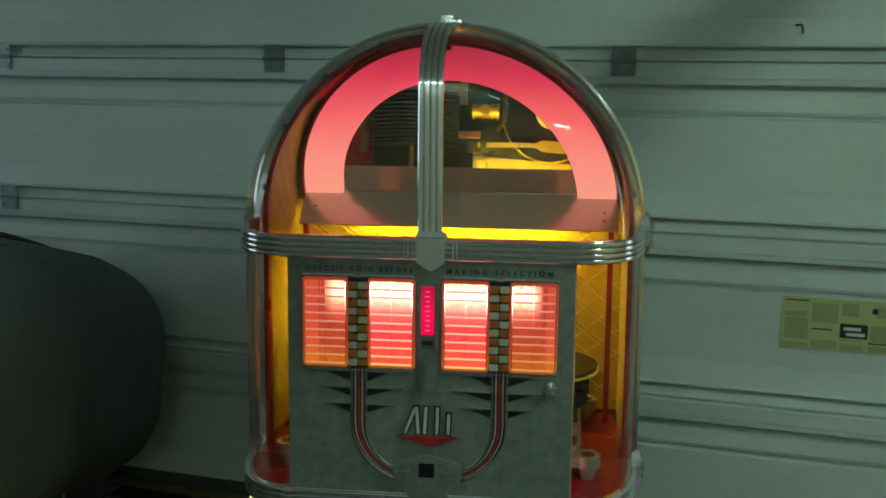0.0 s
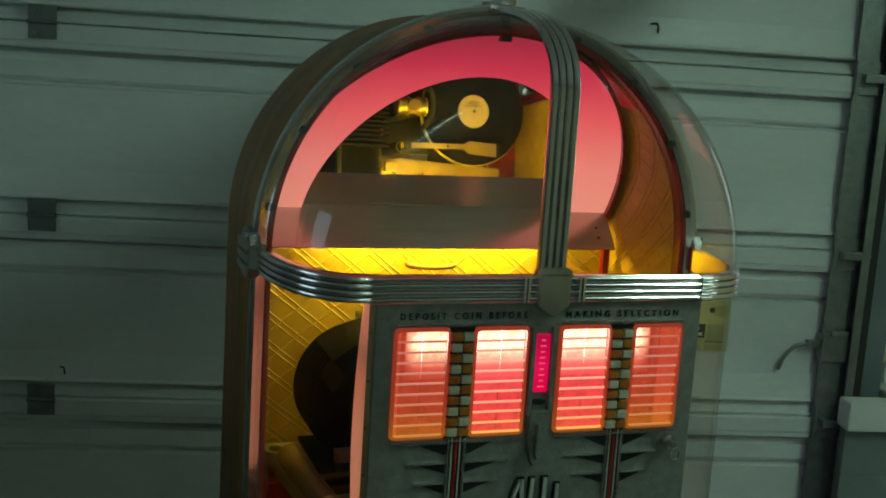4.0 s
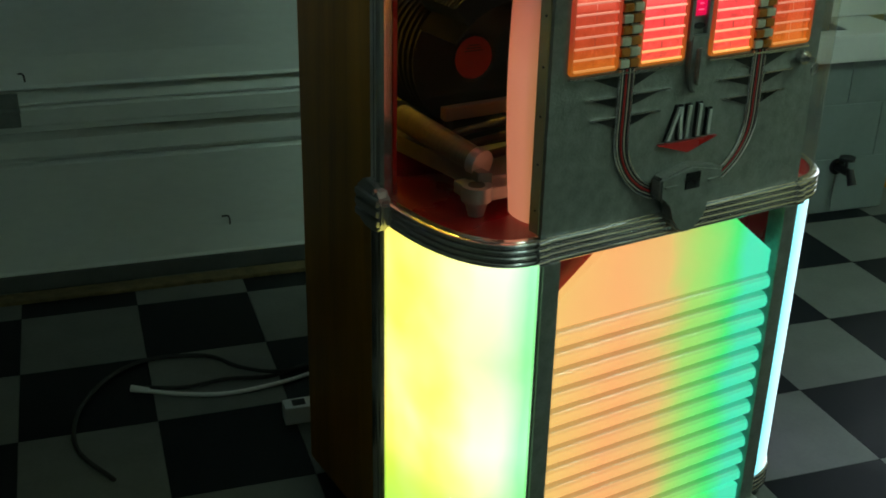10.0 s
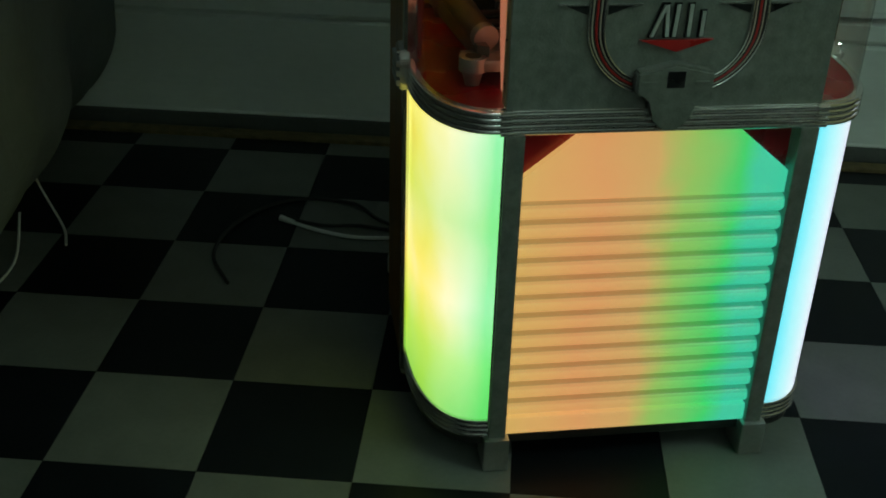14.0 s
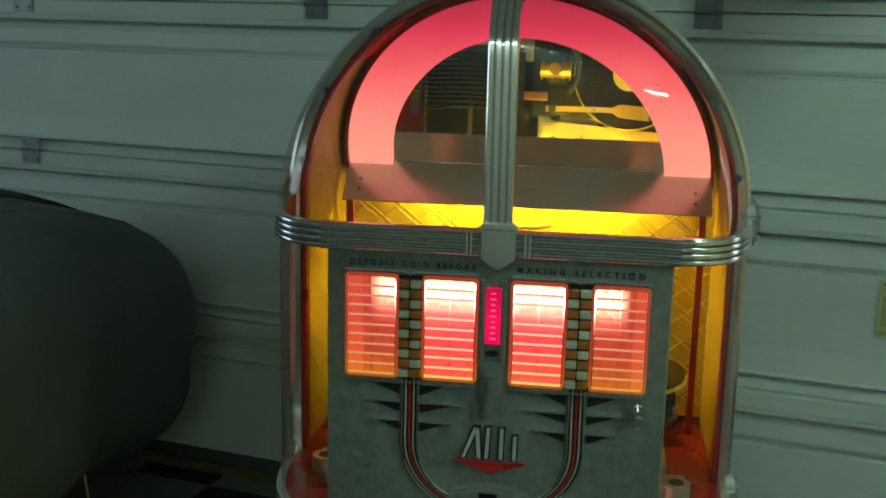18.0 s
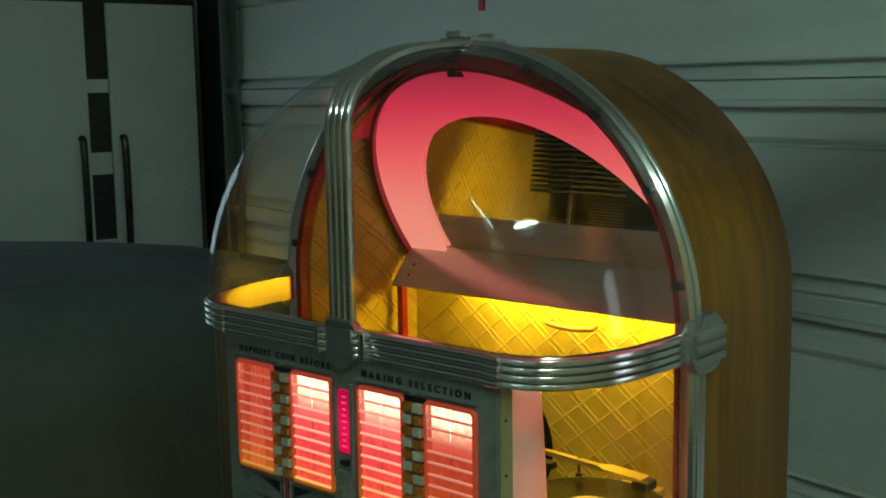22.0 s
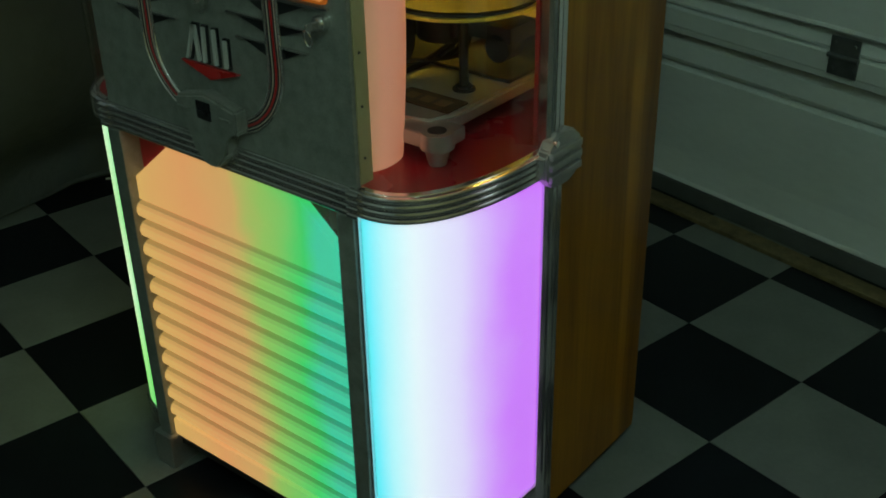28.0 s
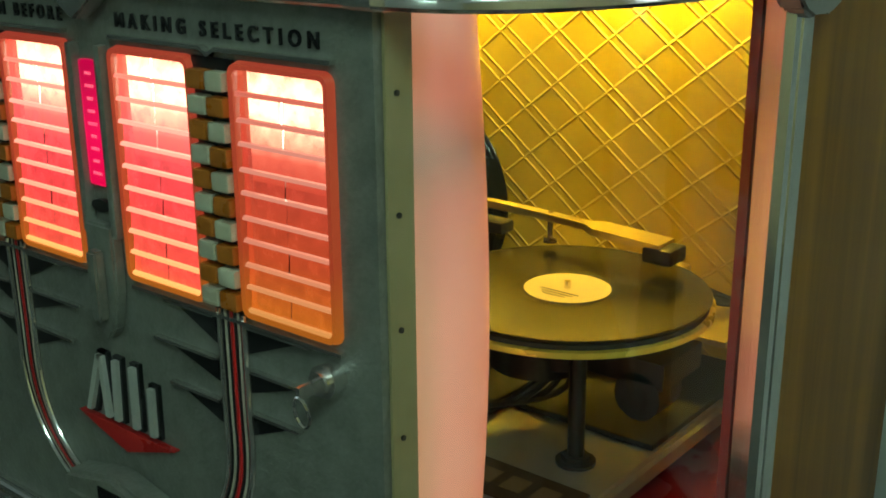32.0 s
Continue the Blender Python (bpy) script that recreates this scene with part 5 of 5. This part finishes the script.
# gripper tower in the middle
part("gripper_tower", boxed(0.012, 0.058, 0.305, 0.345, 0.812, 0.975, bevel=0.006), DARKST, changer)
bm = bmesh.new()
rod(bm, (0.0, 0.325, 0.985), (0.070, 0.325, 0.985), 0.017, 18)
rod(bm, (0.035, 0.325, 0.985), (0.035, 0.325, 1.020), 0.014, 16)
for x in (0.002, 0.026, 0.050, 0.066):
    rod(bm, (x, 0.325, 0.985), (x + 0.004, 0.325, 0.985), 0.022, 18)
part("gripper_head", bm, BRASSY, changer, "plated gripper head", smooth=True)
bm = bmesh.new()
tube(bm, bent([(0.072, 0.275, 0.985), (0.086, 0.300, 0.99), (0.084, 0.345, 0.985), (0.066, 0.375, 0.975)], 6), 0.007, 8)
part("gripper_arm", bm, DARKST, changer, smooth=True)
# rear bridge plate with switch box and wiring
bm = bmesh.new()
prism(bm, [(0.0, 0.440), (0.05, 0.436), (0.30, 0.455), (0.30, 0.568), (0.0, 0.568)], 0.862, 0.868, axis="Z")
part("bridge_plate", bm, BRASSY, changer, "yellow plated bridge plate")
part("bridge_leg", boxed(0.005, 0.025, 0.54, 0.565, 0.80, 0.8615), ALU, changer)
part("bridge_leg", boxed(0.275, 0.295, 0.54, 0.565, 0.80, 0.8615), ALU, changer)
part("switch_box", boxed(0.135, 0.215, 0.485, 0.550, 0.8685, 0.905, bevel=0.005), BRASSY, changer)
bm = bmesh.new()
disc(bm, (0.178, 0.515, 0.906), 0.006, 0.004, 12)
part("box_screw", bm, DARKST, changer)
part("stop_block", boxed(0.004, 0.032, 0.445, 0.468, 0.8685, 0.890, bevel=0.003), BRASSY, changer)
for k in range(5):
    bm = bmesh.new()
    tube(bm, bent([(0.02 + 0.018 * k, 0.465 + 0.018 * k, 0.872), (0.06 + 0.01 * k, 0.490 - 0.006 * k, 0.880), (0.10, 0.505 + 0.008 * k, 0.875), (0.136, 0.520, 0.880 + 0.003 * k)], 5), 0.0016, 6)
    part("wire", bm, RUBBER, changer, smooth=True)
for k in range(3):
    bm = bmesh.new()
    tube(bm, bent([(0.215, 0.51 + 0.01 * k, 0.880), (0.24, 0.50 + 0.012 * k, 0.890), (0.26, 0.52 + 0.01 * k, 0.880), (0.275, 0.55, 0.872)], 5), 0.003, 6)
    part("wire", bm, RUBBER, changer, smooth=True)
# record rack: cross bar, long roller and side beams
part("rack_bar", boxed(-0.235, 0.010, 0.362, 0.382, 0.826, 0.850, bevel=0.003), surface("coppery_bar", (0.52, 0.27, 0.19), 0.35, 0.7), changer, "long copper-coloured cross bar")
for x in (-0.225, 0.0):
    part("bar_post", boxed(x - 0.006, x + 0.006, 0.364, 0.380, 0.8005, 0.8262), DARKST, changer)
bm = bmesh.new()
rod(bm, (-0.290, 0.175, 0.823), (-0.325, 0.360, 0.850), 0.022, 20)
part("roller", bm, surface("ribbed_roller", (0.13, 0.10, 0.065), 0.45, 0.3, 0.3, 40, 300, 0.3, (1, 6, 1)), changer, "long tan ribbed roller", smooth=True)
bm = bmesh.new()
rod(bm, (-0.286, 0.158, 0.8205), (-0.290, 0.175, 0.823), 0.024, 20)
part("roller_cap", bm, ALU, changer, smooth=True)
bm = bmesh.new()
prism(bm, [(-0.305, 0.14), (-0.285, 0.13), (-0.315, 0.42), (-0.335, 0.42)], 0.785, 0.815, axis="Z")
part("side_beam", bm, surface("dull_cast_metal", (0.20, 0.19, 0.17), 0.5, 0.7, 0.25, 25, 200, 0.2), changer)
for y in (0.20, 0.26, 0.32):
    bm = bmesh.new()
    rod(bm, (-0.27, y, 0.815), (-0.05, y + 0.02, 0.825), 0.008, 10)
    part("cross_rod", bm, surface("oily_brown_steel", (0.06, 0.04, 0.03), 0.45, 0.6), changer)
part("rack_cradle", boxed(-0.262, -0.012, 0.285, 0.575, 0.8005, 0.8075, bevel=0.003), MATTE, changer)
for k in range(14):
    y = 0.285 + k * 0.0105
    bm = bmesh.new()
    pts = []
    for j in range(17):
        a = radians(48 + 84 * j / 16)
        pts.append([(-0.150 + r * math.cos(a), yy, 0.915 + r * math.sin(a)) for r, yy in ((0.135, y), (0.176, y), (0.176, y + 0.004), (0.135, y + 0.004))])
    strip(bm, pts, close_ring=True)
    part("rack_divider", bm, MATTE, changer, "black curved record divider", smooth=True)
bm = bmesh.new()
pts = []
for j in range(17):
    a = radians(32 + 116 * j / 16)
    pts.append([(-0.150 + r * math.cos(a), yy, 0.915 + r * math.sin(a)) for r, yy in ((0.132, 0.286), (0.1345, 0.286), (0.1345, 0.408), (0.132, 0.408))])
part("rack_cover", strip(bm, pts, close_ring=True), MATTE, changer, "black curved sheet under the dividers", smooth=True)
part("rack_rail", boxed(-0.155, -0.145, 0.28, 0.575, 1.052, 1.066, bevel=0.002), BLACKP, changer)
# records: one on the turntable, the rest standing in the rack
LABELS = {"cream": surface("cream_record_label", (0.62, 0.46, 0.22), 0.5), "red": surface("red_record_label", (0.42, 0.02, 0.02), 0.5)}


def record(c, axis, label, where):
    q = Vector(axis).to_track_quat("Z", "Y").to_matrix().to_4x4()
    t = thing("record", "black shellac record with a %s paper label, %s" % (label, where), "record", Matrix.Translation(c) @ q, group="records" if "rack" in where else "")
    bm = bmesh.new()
    prof = [(0.0036, 0.0), (0.045, 0.0), (0.046, 0.0003)]
    rr, k = 0.047, 0
    while rr < 0.124:
        prof += [(rr, 0.0000 + 0.00035 * (k % 2))]
        rr += 0.0022
        k += 1
    prof += [(0.126, 0.0006), (0.127, -0.0004)]
    rings = []
    for j in range(56):
        a = 2 * math.pi * j / 56
        up = [(r * math.cos(a), r * math.sin(a), 0.0009 + h) for r, h in prof]
        rings.append(up + [(r * math.cos(a), r * math.sin(a), -0.0009) for r in (0.126, 0.0036)])
    part("disc", strip(bm, rings, close_ring=True, close_path=True), VINYL, t, smooth=True)
    for sg in (1, -1):
        bm = bmesh.new()
        disc(bm, (0, 0, sg * 0.0012), 0.039, 0.0004, 32)
        part("paper_label", bm, LABELS[label], t)
    bm = bmesh.new()
    for k in range(3):
        box(bm, -0.02 + 0.004 * k, 0.02 - 0.004 * k, 0.012 + 0.005 * k, 0.014 + 0.005 * k, 0.0014, 0.0016)
    part("print_bar", bm, BLACKP, t)
    return t


record((CX, CY, 0.9382), (0, 0, 1), "cream", "lying on the turntable")
first_record = record((-0.150, 0.412, 0.922), (0, -1, 0), "red", "standing in the rack")
for k in range(1, 24):
    copy_thing(first_record, Matrix.Translation((-0.150 + 0.003 * math.sin(k * 2.1), 0.412 + 0.0062 * k, 0.922)) @ Vector((0, -1, 0)).to_track_quat("Z", "Y").to_matrix().to_4x4())

# ---------------- the covered car ----------------
def between(x, table):
    """Straight-line reading of a table of (place, value)."""
    for (a, p), (b, q) in zip(table, table[1:]):
        if x <= b:
            return p + (q - p) * max(0.0, (x - a) / (b - a))
    return table[-1][1]


def car_cover():
    """Cloth draped over a car: flat top, rounded shoulders, sides tucked in towards a gathered hem."""
    mid, end, start, tail = -1.90, 1.39, 1.08, -4.1
    wide = [(-4.1, 0.70), (-1.2, 0.74), (0.0, 0.735), (0.5, 0.665), (0.85, 0.56), (1.4, 0.53)]
    high = [(-4.1, 0.9), (-3.2, 1.18), (-1.2, 1.22), (0.0, 1.17), (0.7, 1.09), (1.0, 1.01), (1.3, 0.92), (1.4, 0.86)]
    side = [(-0.36, 0.0), (-0.31, 0.13), (-0.13, 0.27), (-0.035, 0.42), (-0.012, 0.55), (0.0, 0.68), (-0.012, 0.79), (-0.06, 0.885), (-0.16, 0.95), (-0.30, 0.985), (-0.48, 1.0)]
    side = bent([Vector((d, z, 0)) for d, z in side], 4)
    stations = [tail + (start - tail) * k / 60 for k in range(60)] + [start + (end - start) * math.sin(math.pi / 2 * k / 16) for k in range(17)]
    rings, hem, seam = [], {1: [], -1: []}, {1: [], -1: []}
    for v in stations:
        q = max(0.0, (v - start) / (end - start))
        q = max(q, 0.97 * max(0.0, (-3.7 - v) / 0.4))
        f = (1 - min(q, 0.999) ** 3) ** (1 / 3)
        w, h = between(v, wide) * max(f, 0.12), between(v, high) * (0.78 + 0.22 * f)
        half = []
        for d, z, _ in side:
            low = max(0.0, 0.75 - z)
            fold = 0.035 * low * math.sin(v * 11 + 2.5 * math.sin(v * 2.3)) + 0.020 * low * math.sin(v * 31 + 4 * z) + 0.014 * math.sin(v * 6.5 + z * 9 + 4 * noise.noise((v * 0.8, z, 4))) * min(1.0, 3 * (1 - z)) + 0.012 * noise.noise((v * 2.5, z * 3, 0.3)) + 0.016 * (1 - z) * math.sin(v * 5.3 + z * 5 + 3 * noise.noise((v, z * 2, 1)))
            half.append((max(w + d * (0.25 + 0.75 * f) + fold, 0.05), z * h + 0.008 * noise.noise((v * 3, z * 4, 9))))
        wave = 0.012 * noise.noise((v * 1.7, 3, 3))
        ring = [(mid + x, v, max(z, 0.004)) for x, z in half] + [(mid + 0.1, v, h * 1.012 + wave), (mid - 0.1, v, h * 1.012 - wave)] + [(mid - x, v, max(z, 0.004)) for x, z in half[::-1]]
        rings.append(ring)
        for s, p in ((1, ring[0]), (-1, ring[-1])):
            hem[s].append((p[0] - s * 0.004, v, 0.016))
        for s, p in ((1, ring[34]), (-1, ring[-35])):
            seam[s].append((p[0] + s * 0.001, v, p[2] + 0.001))
    t = thing("car_cover", "dark grey cloth cover draped over a parked car", "car cover", GAR)
    bm = bmesh.new()
    strip(bm, rings)
    bm.faces.new([bm.verts.new(p) for p in rings[-1]])
    bm.faces.new([bm.verts.new(p) for p in rings[0]])
    bmesh.ops.remove_doubles(bm, verts=bm.verts, dist=1e-4)
    part("cloth", bm, COVER, t, smooth=True)
    for s in (1, -1):
        bm = bmesh.new()
        part("hem", tube(bm, hem[s], 0.012, 6), COVER, t, "gathered elastic hem", smooth=True)
        bm = bmesh.new()
        part("seam", tube(bm, seam[s], 0.003, 6), COVER, t, smooth=True)
    return t


car_cover()

# ---------------- ceiling lights ----------------
def ceiling_light(a, b, turn):
    t = thing("ceiling_light", "long white fluorescent ceiling light, switched on", "ceiling light", GAR @ Matrix.Translation((a, b, CEIL)) @ Matrix.Rotation(turn, 4, "Z"))
    part("housing", boxed(-0.62, 0.62, -0.07, 0.07, -0.05, -0.001, bevel=0.008), WHITEP, t)
    for y in (-0.03, 0.03):
        bm = bmesh.new()
        rod(bm, (-0.59, y, -0.066), (0.59, y, -0.066), 0.013, 10)
        part("tube", bm, glow("white_tube", [(0, (0.63, 1, 0.82)), (1, (0.63, 1, 0.82))], "X", -9, 9, TUBE), t)
    return t


TUBE = 76.0
ceiling_light(1.7, -0.75, radians(90))
TUBE = 32.0
ceiling_light(0.8, -3.9, radians(0))

# ---------------- cords on the floor ----------------
cord = thing("power_cord", "white power cord with a plug lying on the floor", "cord")
bm = bmesh.new()
tube(bm, bent([(-0.635, 1.065, 0.007), (-0.56, 1.01, 0.006), (-0.467, 0.964, 0.006), (-0.355, 0.951, 0.006), (-0.254, 0.956, 0.006), (-0.15, 0.98, 0.006)], 6), 0.0055, 8)
part("cable", bm, WHITEP, cord, smooth=True)
bm = bmesh.new()
rod(bm, (-0.665, 1.09, 0.009), (-0.63, 1.062, 0.008), 0.009, 10, 0.007)
part("plug", bm, WHITEP, cord)
black = thing("extension_cord", "black extension cord curling over the floor", "cord")
bm = bmesh.new()
tube(bm, bent([(-0.80, 0.75, 0.006), (-0.84, 0.90, 0.006), (-0.80, 1.05, 0.006), (-0.70, 1.17, 0.006), (-0.586, 1.211, 0.006), (-0.454, 1.164, 0.006), (-0.398, 1.069, 0.006), (-0.332, 0.985, 0.018), (-0.2, 0.99, 0.006)], 6), 0.005, 8)
tube(bm, bent([(-0.66, 1.10, 0.006), (-0.55, 1.04, 0.006), (-0.45, 1.03, 0.006), (-0.35, 0.99, 0.007), (-0.25, 1.0, 0.006)], 6), 0.005, 8)
part("cable", bm, RUBBER, black, smooth=True)
adapter = thing("plug_strip", "white plug strip beside the cabinet's back foot", "power strip", pose(-0.345, 0.785, 0, 0, 0, -12))
part("body", boxed(-0.05, 0.12, -0.022, 0.022, 0.0, 0.045, bevel=0.006), WHITEP, adapter)
part("socket", boxed(-0.03, 0.0, -0.012, 0.012, 0.0455, 0.047), DARKST, adapter)
line = thing("white_lead", "thin white lead hanging to the floor beside the car", "cord")
bm = bmesh.new()
tube(bm, bent([(-1.40, 1.30, 0.30), (-1.33, 1.22, 0.10), (-1.25, 1.10, 0.006), (-1.224, 0.986, 0.006)], 6), 0.004, 6)
tube(bm, bent([(-1.33, 1.0, 0.10), (-1.34, 0.93, 0.006), (-1.36, 0.80, 0.006), (-1.42, 0.7, 0.006)], 6), 0.004, 6)
part("cable", bm, WHITEP, line, smooth=True)
tag = thing("red_tag", "small red tag hanging from a cord on the garage door", "tag", GAR @ Matrix.Translation((-1.52, 1.50, 1.86)))
part("plate", boxed(-0.014, 0.014, -0.004, 0.004, -0.018, 0.018, bevel=0.003), REDT, tag)
bm = bmesh.new()
tube(bm, bent([(0, 0, 0.017), (0.004, 0.0, 0.06), (0, 0.01, 0.12), (0, 0.025, 0.17)], 5), 0.0018, 6)
part("cord", bm, REDT, tag, smooth=True)
# ---------------- floor tiles, laid in line with the roller door ----------------
TILE, O_U, O_V = 0.3048, (Vector((-0.6484, 0.9346, 0)).dot(U)), (Vector((-0.6484, 0.9346, 0)).dot(V))
tile_mesh = {}
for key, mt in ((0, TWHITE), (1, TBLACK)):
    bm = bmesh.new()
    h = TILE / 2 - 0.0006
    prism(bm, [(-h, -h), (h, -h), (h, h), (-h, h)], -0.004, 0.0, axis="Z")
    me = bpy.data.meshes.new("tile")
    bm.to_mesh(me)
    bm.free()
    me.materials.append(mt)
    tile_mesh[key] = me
rest = [bmesh.new(), bmesh.new()]
for i in range(-13, 11):
    for j in range(-18, 3):
        a, b = O_U + (i + 0.5) * TILE, O_V + (j + 0.5) * TILE
        if not (U0 < a < U1) or b > WALL_V - 0.06 or b < V0:
            continue
        kind = (i + j) % 2
        if -8 <= i < 7 and -8 <= j < 3:
            ob = new("tile", tile_mesh[kind])
            ob.parent = floor
            ob.location = (a, b, 0)
        else:
            h = TILE / 2 - 0.0006
            box(rest[kind], a - h, a + h, b - h, b + h, -0.004, 0.0)
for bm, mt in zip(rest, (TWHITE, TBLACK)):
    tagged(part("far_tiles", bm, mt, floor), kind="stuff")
